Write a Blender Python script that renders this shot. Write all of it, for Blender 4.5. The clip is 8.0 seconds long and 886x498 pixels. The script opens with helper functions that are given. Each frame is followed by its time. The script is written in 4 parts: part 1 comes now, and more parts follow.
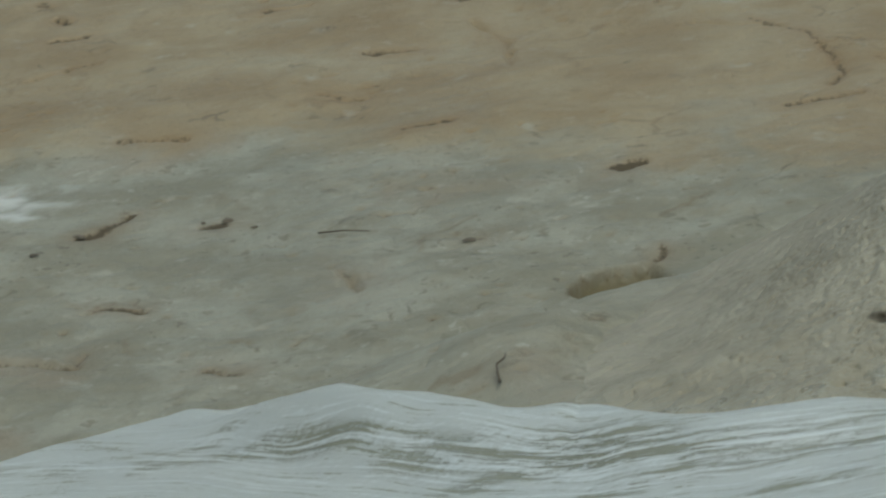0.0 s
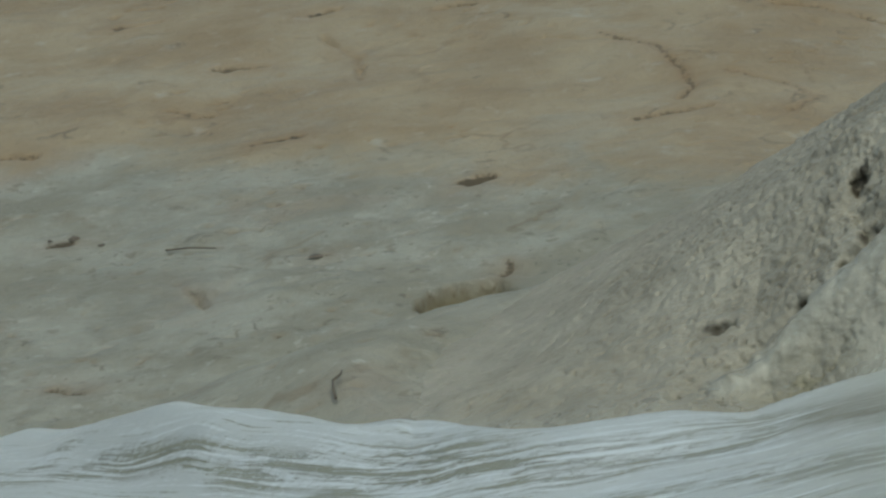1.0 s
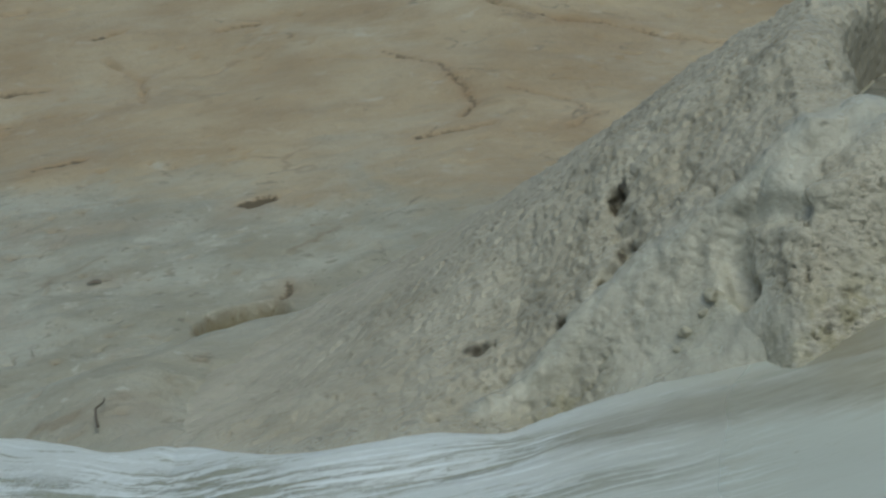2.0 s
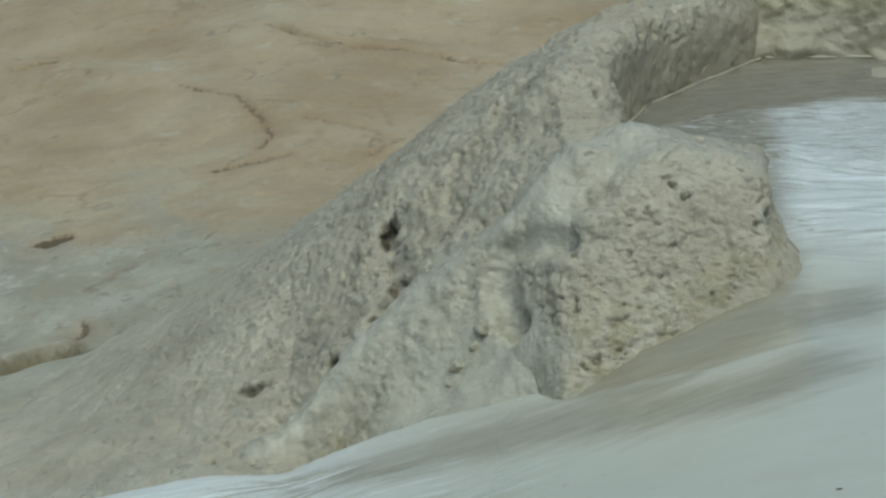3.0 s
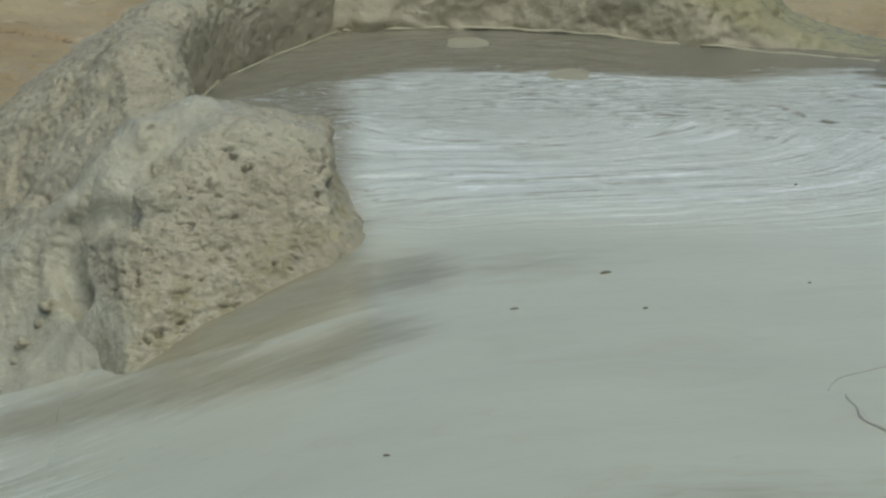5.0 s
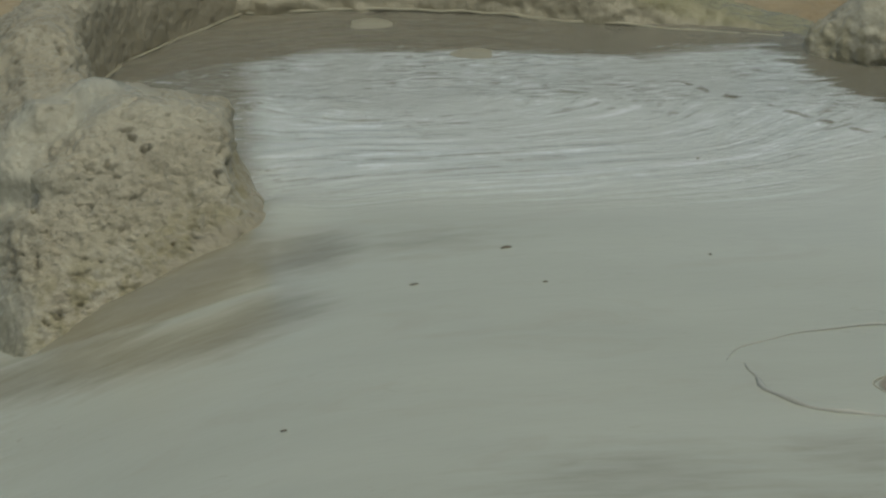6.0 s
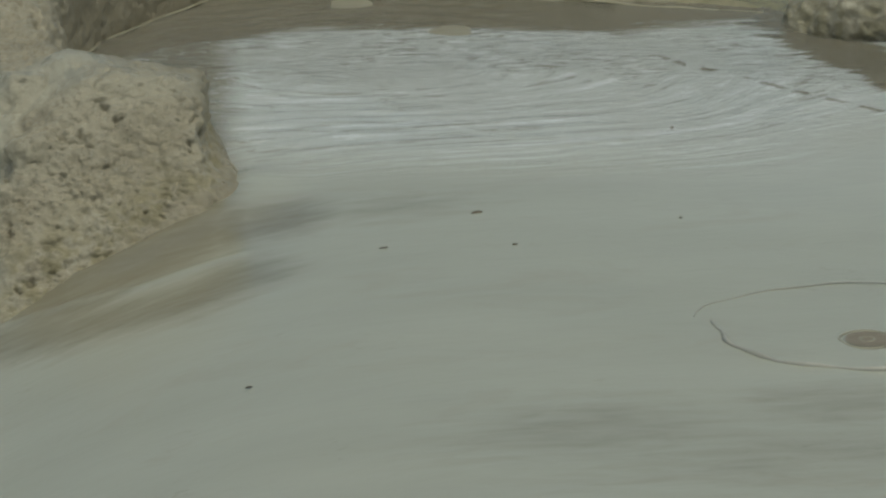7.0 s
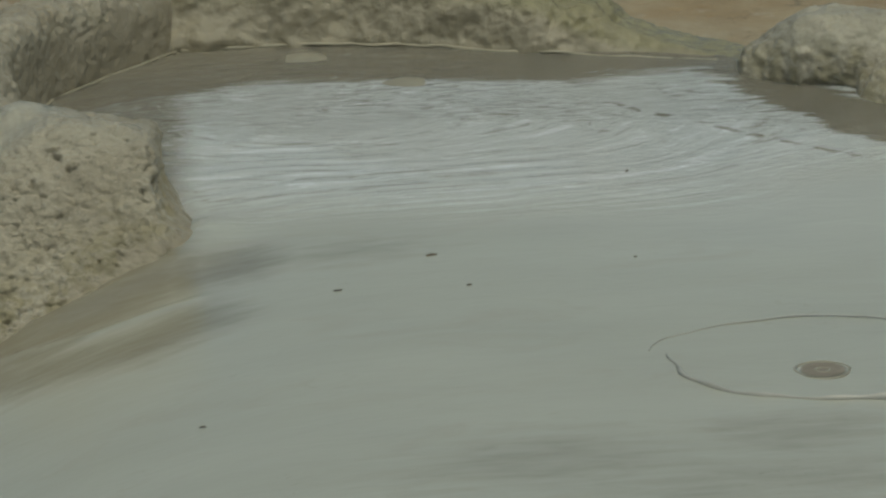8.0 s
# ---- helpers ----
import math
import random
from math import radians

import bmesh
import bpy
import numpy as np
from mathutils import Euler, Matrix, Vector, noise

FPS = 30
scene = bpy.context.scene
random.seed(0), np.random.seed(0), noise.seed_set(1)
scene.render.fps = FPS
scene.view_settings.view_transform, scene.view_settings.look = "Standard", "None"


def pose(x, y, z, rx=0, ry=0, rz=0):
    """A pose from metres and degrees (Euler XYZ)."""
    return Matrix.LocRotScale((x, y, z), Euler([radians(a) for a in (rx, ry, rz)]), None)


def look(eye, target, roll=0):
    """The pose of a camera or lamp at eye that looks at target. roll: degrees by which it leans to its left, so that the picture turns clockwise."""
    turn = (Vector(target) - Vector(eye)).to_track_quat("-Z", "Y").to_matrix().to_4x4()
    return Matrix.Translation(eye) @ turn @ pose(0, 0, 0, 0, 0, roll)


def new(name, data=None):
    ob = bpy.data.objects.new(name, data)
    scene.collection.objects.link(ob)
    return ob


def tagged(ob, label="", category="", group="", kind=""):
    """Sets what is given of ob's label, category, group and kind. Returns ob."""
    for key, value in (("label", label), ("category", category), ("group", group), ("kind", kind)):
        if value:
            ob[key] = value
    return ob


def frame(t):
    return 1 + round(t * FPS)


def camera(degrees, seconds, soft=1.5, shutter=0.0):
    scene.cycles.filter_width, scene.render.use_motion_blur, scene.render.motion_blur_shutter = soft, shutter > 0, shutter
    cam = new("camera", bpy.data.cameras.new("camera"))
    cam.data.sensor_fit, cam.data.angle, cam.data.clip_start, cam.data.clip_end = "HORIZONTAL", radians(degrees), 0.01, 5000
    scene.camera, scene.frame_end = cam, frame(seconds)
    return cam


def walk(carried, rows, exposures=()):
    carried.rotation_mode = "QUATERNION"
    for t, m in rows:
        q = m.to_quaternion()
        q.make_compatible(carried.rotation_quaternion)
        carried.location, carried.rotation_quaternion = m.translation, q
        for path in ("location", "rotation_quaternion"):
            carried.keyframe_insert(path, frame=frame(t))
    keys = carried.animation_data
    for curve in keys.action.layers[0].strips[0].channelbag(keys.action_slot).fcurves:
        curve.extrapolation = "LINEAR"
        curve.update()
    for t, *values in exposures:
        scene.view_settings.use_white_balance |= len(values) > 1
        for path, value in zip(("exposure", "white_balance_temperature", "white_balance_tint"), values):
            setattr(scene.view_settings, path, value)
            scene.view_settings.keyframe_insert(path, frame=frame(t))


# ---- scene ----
cam = camera(12.0, 8.0, 2.4)
PATH = [  # seconds, eye, yaw, pitch, roll
    (0.0, -0.872, -8.242, 2.627, 7.41, -19.67, 1.54),
    (0.5, -0.805, -8.177, 2.606, 6.29, -19.50, 1.61),
    (1.0, -0.778, -8.188, 2.611, 5.71, -19.39, 1.68),
    (1.5, -0.698, -8.160, 2.614, 4.45, -19.12, 1.77),
    (1.7, -0.671, -8.149, 2.614, 3.91, -19.11, 1.64),
    (2.8, -0.498, -8.094, 2.651, 1.84, -19.11, 0.56),
    (3.0, -0.461, -8.089, 2.657, 1.24, -18.89, 0.23),
    (3.5, -0.367, -8.074, 2.654, -0.08, -18.80, 0.13),
    (4.0, -0.305, -8.074, 2.652, -1.19, -18.87, 0.10),
    (4.5, -0.248, -8.084, 2.643, -1.96, -18.82, 0.13),
    (5.0, -0.192, -8.102, 2.630, -3.05, -19.03, 0.47),
    (5.2, -0.182, -8.100, 2.628, -3.60, -19.16, 0.50),
    (6.3, -0.073, -8.096, 2.515, -3.64, -18.49, -0.52),
    (6.5, -0.052, -8.118, 2.480, -3.49, -18.16, -0.82),
    (7.0, 0.011, -8.161, 2.406, -3.33, -18.18, -0.57),
    (7.5, 0.024, -8.163, 2.323, -3.46, -17.21, -0.83),
    (8.0, 0.045, -8.179, 2.285, -3.72, -16.74, -1.34),
]


EXPOSURES = [(0.0, -0.19, 6200, -10), (1.7, -0.17, 5850, -9), (2.8, 0.18, 5950, -10), (4.5, 0.13, 6250, -8), (5.2, -0.04, 6650, -8), (6.3, -0.36, 6950, -8), (8.0, -0.36, 6950, -8)]  # seconds, stops, kelvin, tint


def aimed(x, y, z, yaw, pitch, roll):
    """The pose of a camera with that heading (to the left of +y), pitch (up) and lean, in degrees."""
    return pose(x, y, z, 0, 0, yaw) @ pose(0, 0, 0, 90 + pitch, 0, 0) @ pose(0, 0, 0, 0, 0, roll)


walk(cam, [(t, aimed(*p)) for t, *p in PATH], EXPOSURES)

# ---- light: a bright overcast sky ----
world = bpy.data.worlds.new("sky")
scene.world = world
world.use_nodes = True
nodes, links = world.node_tree.nodes, world.node_tree.links
sky = nodes.new("ShaderNodeTexSky")
sky.sky_type, sky.sun_disc = "NISHITA", False
sky.sun_elevation, sky.sun_rotation = radians(73), radians(163)
sky.air_density, sky.dust_density, sky.ozone_density = 0.8, 5.0, 1.0
links.new(sky.outputs["Color"], nodes["Background"].inputs["Color"])
nodes["Background"].inputs["Strength"].default_value = 0.13

sun = new("sun", bpy.data.lights.new("sun", "SUN"))
sun.data.energy, sun.data.angle, sun.data.color = 0.8, radians(50), (1.0, 0.98, 0.94)
sun.matrix_world = look((0.8, -2.6, 9), (0, 0, 0))


# ---- numbers ----
def sstep(a, b, x):
    k = np.clip((x - a) / (b - a), 0, 1)
    return k * k * (3 - 2 * k)


TABLE = np.random.RandomState(5).permutation(512)
TABLE = np.concatenate([TABLE, TABLE, TABLE])
GRADS = np.random.RandomState(6).normal(size=(512, 3)).astype(np.float32)
GRADS /= np.linalg.norm(GRADS, axis=1)[:, None]


def grain(p):
    """Gradient noise at points (n, 3), about -1 to 1."""
    p = np.asarray(p, np.float32)
    cell = np.floor(p).astype(np.int64)
    f = p - cell
    cell &= 511
    u = f * f * f * (f * (f * 6 - 15) + 10)
    out = 0
    for i in (0, 1):
        for j in (0, 1):
            for k in (0, 1):
                h = TABLE[TABLE[TABLE[(cell[:, 0] + i) & 511] + ((cell[:, 1] + j) & 511)] + ((cell[:, 2] + k) & 511)]
                dot = (GRADS[h] * (f - (i, j, k))).sum(1)
                w = (u[:, 0] if i else 1 - u[:, 0]) * (u[:, 1] if j else 1 - u[:, 1]) * (u[:, 2] if k else 1 - u[:, 2])
                out = out + w * dot
    return out * 1.6


def layered(p, octaves=4, gain=0.5):
    p, out, amp = np.asarray(p, np.float32), 0, 1.0
    for n in range(octaves):
        out = out + amp * grain(p * 2**n + 17.3 * n)
        amp *= gain
    return out


def flat(x, y, s=1.0, z=0.0):
    return np.stack([np.ravel(x) * s, np.ravel(y) * s, np.full(np.size(x), z)], 1)


def to_path(x, y, pts):
    """Distance to a polyline in plan, and how far along it (0 to 1)."""
    best, along = np.full(np.shape(x), 1e9), np.zeros(np.shape(x))
    for n, ((ax, ay), (bx, by)) in enumerate(zip(pts[:-1], pts[1:])):
        dx, dy = bx - ax, by - ay
        k = np.clip(((x - ax) * dx + (y - ay) * dy) / (dx * dx + dy * dy), 0, 1)
        d = np.hypot(x - ax - k * dx, y - ay - k * dy)
        along = np.where(d < best, (n + k) / (len(pts) - 1), along)
        best = np.minimum(d, best)
    return best, along


def smax(a, b, k):
    h = np.clip(0.5 + 0.5 * (a - b) / k, 0, 1)
    return b + (a - b) * h + k * h * (1 - h)


def smin(a, b, k):
    return -smax(-a, -b, k)


# ---- materials ----
def material(name):
    m = bpy.data.materials.new(name)
    m.use_nodes = True
    return m, m.node_tree.nodes, m.node_tree.links, m.node_tree.nodes["Principled BSDF"]


class Net:
    """Short ways to lay nodes."""

    def __init__(self, name):
        self.m, self.n, self.l, self.out = material(name)
        self.geo = self.n.new("ShaderNodeNewGeometry").outputs["Position"]

    def plug(self, socket, value):
        if isinstance(value, bpy.types.NodeSocket):
            self.l.new(value, socket)
        else:
            socket.default_value = value

    def stretch(self, scale, turn=0.0):
        n = self.n.new("ShaderNodeMapping")
        self.l.new(self.geo, n.inputs["Vector"])
        n.inputs["Scale"].default_value = scale
        n.inputs["Rotation"].default_value = (0, 0, turn)
        return n.outputs["Vector"]

    def noise(self, scale, detail=4.0, rough=0.55, vector=None, distort=0.0):
        n = self.n.new("ShaderNodeTexNoise")
        self.l.new(vector or self.geo, n.inputs["Vector"])
        n.inputs["Scale"].default_value, n.inputs["Detail"].default_value = scale, detail
        n.inputs["Roughness"].default_value, n.inputs["Distortion"].default_value = rough, distort
        return n.outputs["Fac"]

    def cells(self, scale, vector=None, feature="F1"):
        n = self.n.new("ShaderNodeTexVoronoi")
        n.feature = feature
        self.l.new(vector or self.geo, n.inputs["Vector"])
        n.inputs["Scale"].default_value = scale
        return n.outputs["Distance"]

    def warped(self, scale, amount):
        """The place, pushed about by a soft noise."""
        n, m, a = self.n.new("ShaderNodeTexNoise"), self.n.new("ShaderNodeVectorMath"), self.n.new("ShaderNodeVectorMath")
        self.l.new(self.geo, n.inputs["Vector"])
        n.inputs["Scale"].default_value, n.inputs["Detail"].default_value = scale, 4.0
        m.operation, a.operation = "SCALE", "ADD"
        self.l.new(n.outputs["Color"], m.inputs[0])
        m.inputs["Scale"].default_value = amount
        self.l.new(self.geo, a.inputs[0])
        self.l.new(m.outputs["Vector"], a.inputs[1])
        return a.outputs["Vector"]

    def ramp(self, value, a, b, lo=0.0, hi=1.0):
        n = self.n.new("ShaderNodeMapRange")
        n.interpolation_type = "SMOOTHSTEP"
        self.plug(n.inputs["Value"], value)
        for key, v in (("From Min", a), ("From Max", b), ("To Min", lo), ("To Max", hi)):
            n.inputs[key].default_value = v
        return n.outputs["Result"]

    def math(self, op, a, b=0.0):
        n = self.n.new("ShaderNodeMath")
        n.operation = op
        self.plug(n.inputs[0], a)
        self.plug(n.inputs[1], b)
        return n.outputs[0]

    def mix(self, fac, a, b):
        n = self.n.new("ShaderNodeMix")
        n.data_type = "RGBA"
        self.plug(n.inputs[0], fac)
        for socket, v in ((n.inputs[6], a), (n.inputs[7], b)):
            self.plug(socket, v if isinstance(v, bpy.types.NodeSocket) else (*v, 1.0))
        return n.outputs[2]

    def attr(self, name):
        n = self.n.new("ShaderNodeAttribute")
        n.attribute_name = name
        return n.outputs["Fac"]

    def bump(self, height, distance, strength=1.0, normal=None):
        n = self.n.new("ShaderNodeBump")
        self.plug(n.inputs["Height"], height)
        n.inputs["Distance"].default_value, n.inputs["Strength"].default_value = distance, strength
        if normal:
            self.l.new(normal, n.inputs["Normal"])
        return n.outputs["Normal"]

    def done(self, color, rough, normal=None, coat=0.0, coat_rough=0.1, ior=1.45):
        self.plug(self.out.inputs["Base Color"], color if isinstance(color, bpy.types.NodeSocket) else (*color, 1.0))
        self.plug(self.out.inputs["Roughness"], rough)
        self.out.inputs["IOR"].default_value = ior
        self.plug(self.out.inputs["Coat Weight"], coat)
        self.out.inputs["Coat Roughness"].default_value = coat_rough
        if normal:
            self.l.new(normal, self.out.inputs["Normal"])
        return self.m


def ground_mud():
    s = Net("ground_mud")
    tone, fine = s.noise(1.3, 6, 0.6), s.noise(45, 5, 0.65)
    tan = s.mix(s.ramp(s.noise(2.2, 6, 0.62), 0.32, 0.68), (0.251, 0.187, 0.106), (0.325, 0.266, 0.17))
    tan = s.mix(s.ramp(s.noise(1.1, 6, 0.65, None, 0.7), 0.52, 0.68, 0, 0.6), tan, (0.35, 0.31, 0.222))
    pale = s.mix(s.ramp(s.noise(3.4, 6, 0.65), 0.38, 0.66), (0.225, 0.21, 0.158), (0.31, 0.3, 0.242))
    pale = s.mix(s.ramp(s.noise(1.9, 5, 0.6, None, 0.5), 0.54, 0.7, 0, 0.55), pale, (0.275, 0.222, 0.16))
    border = s.math("ADD", s.attr("tan"), s.math("MULTIPLY", s.math("SUBTRACT", s.noise(2.6, 7, 0.68, None, 0.8), 0.5), 1.5))
    c = s.mix(s.ramp(border, 0.2, 0.8), pale, tan)
    c = s.mix(s.ramp(fine, 0.48, 0.8, 0, 0.35), c, (0.17, 0.145, 0.1))
    c = s.mix(s.ramp(s.noise(8, 5, 0.65), 0.58, 0.72, 0, 0.45), c, (0.41, 0.39, 0.325))
    crust = s.mix(s.ramp(s.noise(5, 6, 0.65), 0.35, 0.68), (0.248, 0.23, 0.172), (0.318, 0.3, 0.238))
    crust = s.mix(s.ramp(s.noise(3.1, 4, 0.6), 0.5, 0.7, 0, 0.6), crust, (0.265, 0.22, 0.162))
    c = s.mix(s.attr("crust"), c, crust)
    specks = s.math("MULTIPLY", s.ramp(s.noise(95, 3, 0.6), 0.6, 0.69, 0, 0.55), s.ramp(s.noise(9, 3), 0.36, 0.6))
    c = s.mix(s.math("MULTIPLY", specks, s.attr("crust")), c, (0.09, 0.075, 0.05))
    spots = s.math("MULTIPLY", s.ramp(s.noise(15, 3, 0.55), 0.625, 0.67, 0, 0.5), s.ramp(s.noise(1.7, 3), 0.4, 0.6))
    grey = s.ramp(border, 0.2, 0.8, 1.0, 0.35)
    c = s.mix(s.math("MULTIPLY", spots, grey), c, (0.12, 0.1, 0.066))
    dots = s.math("MULTIPLY", s.ramp(s.noise(34, 2, 0.5), 0.64, 0.68, 0, 0.55), s.ramp(s.noise(2.9, 3), 0.44, 0.62))
    c = s.mix(s.math("MULTIPLY", s.math("MULTIPLY", dots, grey), s.ramp(s.attr("crust"), 0.0, 0.7, 0.9, 0.1)), c, (0.085, 0.065, 0.045))
    crumbs = s.math("MULTIPLY", s.ramp(s.noise(23, 4, 0.65), 0.6, 0.68, 0, 0.45), s.ramp(s.noise(2.3, 3), 0.4, 0.6))
    c = s.mix(s.math("MULTIPLY", crumbs, grey), c, (0.44, 0.425, 0.37))
    lines = s.ramp(s.cells(1.5, s.warped(1.7, 0.9), "DISTANCE_TO_EDGE"), 0.003, 0.03, 0.4, 0.0)
    lines = s.math("MULTIPLY", lines, s.ramp(s.noise(2.6, 5, 0.65), 0.53, 0.64))
    c = s.mix(lines, c, (0.15, 0.105, 0.06))
    threads = s.ramp(s.cells(4.6, s.warped(5.0, 0.35), "DISTANCE_TO_EDGE"), 0.008, 0.06, 0.6, 0.0)
    threads = s.math("MULTIPLY", threads, s.ramp(s.noise(4.5, 5, 0.68), 0.56, 0.66))
    c = s.mix(threads, c, (0.12, 0.1, 0.068))
    stain_shade = s.attr("stain_shade")
    c = s.mix(s.math("MULTIPLY", stain_shade, 0.6), c, (0.2, 0.112, 0.048))
    # Dark core: stain plus shade painted into cracks, dents and the hollow's rim.
    ragged = s.math("ADD", s.math("MULTIPLY", s.noise(48, 4, 0.68), 1.0), s.math("MULTIPLY", stain_shade, 0.85))
    c = s.mix(s.ramp(ragged, 0.86, 1.15, 0, 0.95), c, (0.066, 0.05, 0.026))
    c = s.mix(s.math("MULTIPLY", s.attr("ochre"), s.ramp(ragged, 1.3, 1.0)), c, s.mix(s.noise(16, 4), (0.105, 0.082, 0.032), (0.2, 0.165, 0.085)))
    c = s.mix(s.attr("frost"), c, (0.6, 0.61, 0.58))
    n = s.bump(s.noise(55, 6, 0.7), 0.006, 0.6)
    n = s.bump(s.noise(14, 5, 0.65), 0.03, 0.5, n)
    n = s.bump(s.math("ADD", lines, threads), -0.01, 0.5, n)
    return s.done(c, s.ramp(tone, 0.3, 0.7, 0.45, 0.75), n)


def crust_mud(name, dark, light, ochre, amount, dry=1.0, damp=(0.4, 0.382, 0.305)):
    """Spattered, half-dried mud with chips and crumbs."""
    s = Net(name)
    c = s.mix(s.ramp(s.noise(5, 6, 0.65), 0.33, 0.68), dark, light)
    c = s.mix(s.ramp(s.noise(3.6, 4, 0.6), 0.5, 0.72, 0, amount), c, ochre)
    c = s.mix(s.ramp(s.noise(150, 3, 0.6), 0.5, 0.75, 0, 0.25), c, (0.17, 0.15, 0.105))
    rough = s.ramp(s.attr("calm"), 0.0, 0.85, 1.0, 0.08)
    where = s.ramp(s.noise(7.5, 4, 0.6), 0.36, 0.6, 0.25, 1.0)
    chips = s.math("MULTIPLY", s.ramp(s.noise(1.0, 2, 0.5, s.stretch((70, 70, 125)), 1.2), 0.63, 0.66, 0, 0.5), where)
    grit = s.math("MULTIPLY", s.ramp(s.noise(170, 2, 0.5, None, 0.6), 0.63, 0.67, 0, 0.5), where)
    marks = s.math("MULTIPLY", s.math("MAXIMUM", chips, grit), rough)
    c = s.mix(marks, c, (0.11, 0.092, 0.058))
    flakes = s.math("MULTIPLY", s.ramp(s.noise(85, 3, 0.55, None, 0.8), 0.4, 0.33, 0, 0.45), rough)
    c = s.mix(flakes, c, (0.43, 0.41, 0.345))
    c = s.mix(s.math("MULTIPLY", s.attr("yellow"), s.ramp(s.noise(26, 4, 0.65), 0.42, 0.58)), c, (0.238, 0.21, 0.122))
    # Recess shade put into the colour: chips and gaps, then the deeper holes.
    c = s.mix(s.math("MULTIPLY", s.attr("pit_shade"), 0.62), c, (0.09, 0.073, 0.042))
    c = s.mix(s.math("MULTIPLY", s.attr("hole_shade"), 0.9), c, (0.05, 0.038, 0.02))
    wet = s.attr("wet")
    streaks = s.noise(1.0, 5, 0.62, s.stretch((30, 9, 24), 0.9), 0.6)
    pale_tint = s.mix(s.ramp(streaks, 0.35, 0.65), tuple(0.76 * v for v in damp), damp)
    c = s.mix(s.math("MULTIPLY", wet, 0.8), c, pale_tint)
    c = s.mix(s.math("MULTIPLY", s.attr("soaked"), 0.8), c, (0.265, 0.233, 0.168))
    n = s.bump(s.noise(110, 5, 0.72), 0.005, 0.6)
    n = s.bump(s.noise(40, 3, 0.6), 0.012, 0.35, n)
    n = s.bump(s.math("SUBTRACT", flakes, marks), 0.006, 0.7, n)
    gloss = s.ramp(s.noise(13, 4), 0.35, 0.7, 0.3 * dry, 0.52 * dry)
    return s.done(c, s.math("SUBTRACT", gloss, s.math("MULTIPLY", wet, 0.15)), n, s.math("MULTIPLY", wet, 0.25), 0.22)


def liquid_mud():
    s = Net("liquid_mud")
    long = s.stretch((1.0, 2.8, 1.0), 0.25)
    c = s.mix(s.noise(1.6, 4, 0.5, long), (0.345, 0.346, 0.287), (0.415, 0.418, 0.358))
    c = s.mix(s.ramp(s.noise(3.0, 6, 0.65, s.stretch((1.0, 2.2, 1.0), 0.25), 0.8), 0.54, 0.75, 0, 0.3), c, (0.315, 0.285, 0.225))
    small = s.math("MULTIPLY", s.ramp(s.noise(1.0, 4, 0.65, s.stretch((30, 60, 30), 0.15), 0.8), 0.6, 0.68, 0, 0.5), s.ramp(s.noise(3.3, 3), 0.55, 0.7))
    c = s.mix(small, c, (0.25, 0.235, 0.18))
    arc = s.n.new("ShaderNodeCombineXYZ")
    s.l.new(s.math("MULTIPLY", s.attr("radius"), 70.0), arc.inputs["X"])
    s.l.new(s.math("MULTIPLY", s.attr("east"), 2.6), arc.inputs["Y"])
    s.l.new(s.math("MULTIPLY", s.attr("north"), 2.6), arc.inputs["Z"])
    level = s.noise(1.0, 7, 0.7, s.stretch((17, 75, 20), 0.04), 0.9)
    sky_sheen = s.attr("sky_sheen")
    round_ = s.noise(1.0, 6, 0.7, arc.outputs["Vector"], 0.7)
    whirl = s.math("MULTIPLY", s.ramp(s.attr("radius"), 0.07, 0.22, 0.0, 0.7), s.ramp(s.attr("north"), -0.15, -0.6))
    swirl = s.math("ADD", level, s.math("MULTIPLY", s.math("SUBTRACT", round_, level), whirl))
    # Ripple reflections painted in: pale sky base, dark streaks, white-blue glints.
    c = s.mix(s.math("MULTIPLY", sky_sheen, 0.9), c, (0.555, 0.59, 0.59))
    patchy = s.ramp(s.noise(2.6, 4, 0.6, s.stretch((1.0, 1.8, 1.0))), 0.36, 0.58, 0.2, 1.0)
    c = s.mix(s.math("MULTIPLY", sky_sheen, s.math("MULTIPLY", s.ramp(swirl, 0.54, 0.57, 0, 0.8), patchy)), c, (0.27, 0.262, 0.22))
    c = s.mix(s.math("MULTIPLY", sky_sheen, s.math("MULTIPLY", s.ramp(swirl, 0.46, 0.43, 0, 0.75), patchy)), c, (0.8, 0.85, 0.89))
    # Paler on the run-off and in a soft patch right of the pool's centre.
    c = s.mix(s.attr("pale_tint"), c, (0.58, 0.605, 0.6))
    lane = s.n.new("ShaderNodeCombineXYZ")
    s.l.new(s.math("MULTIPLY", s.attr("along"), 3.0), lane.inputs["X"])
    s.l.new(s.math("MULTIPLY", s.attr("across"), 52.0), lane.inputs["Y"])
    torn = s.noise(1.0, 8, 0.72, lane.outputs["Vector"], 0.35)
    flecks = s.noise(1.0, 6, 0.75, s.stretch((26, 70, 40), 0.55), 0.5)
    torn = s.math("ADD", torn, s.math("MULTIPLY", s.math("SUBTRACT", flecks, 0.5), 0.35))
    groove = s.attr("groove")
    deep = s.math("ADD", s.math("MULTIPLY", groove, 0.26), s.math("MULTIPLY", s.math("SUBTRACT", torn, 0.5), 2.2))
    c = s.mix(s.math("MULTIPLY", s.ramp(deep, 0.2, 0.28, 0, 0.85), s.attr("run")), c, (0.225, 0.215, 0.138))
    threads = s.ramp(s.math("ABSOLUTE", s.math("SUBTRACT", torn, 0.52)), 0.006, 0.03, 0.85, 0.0)
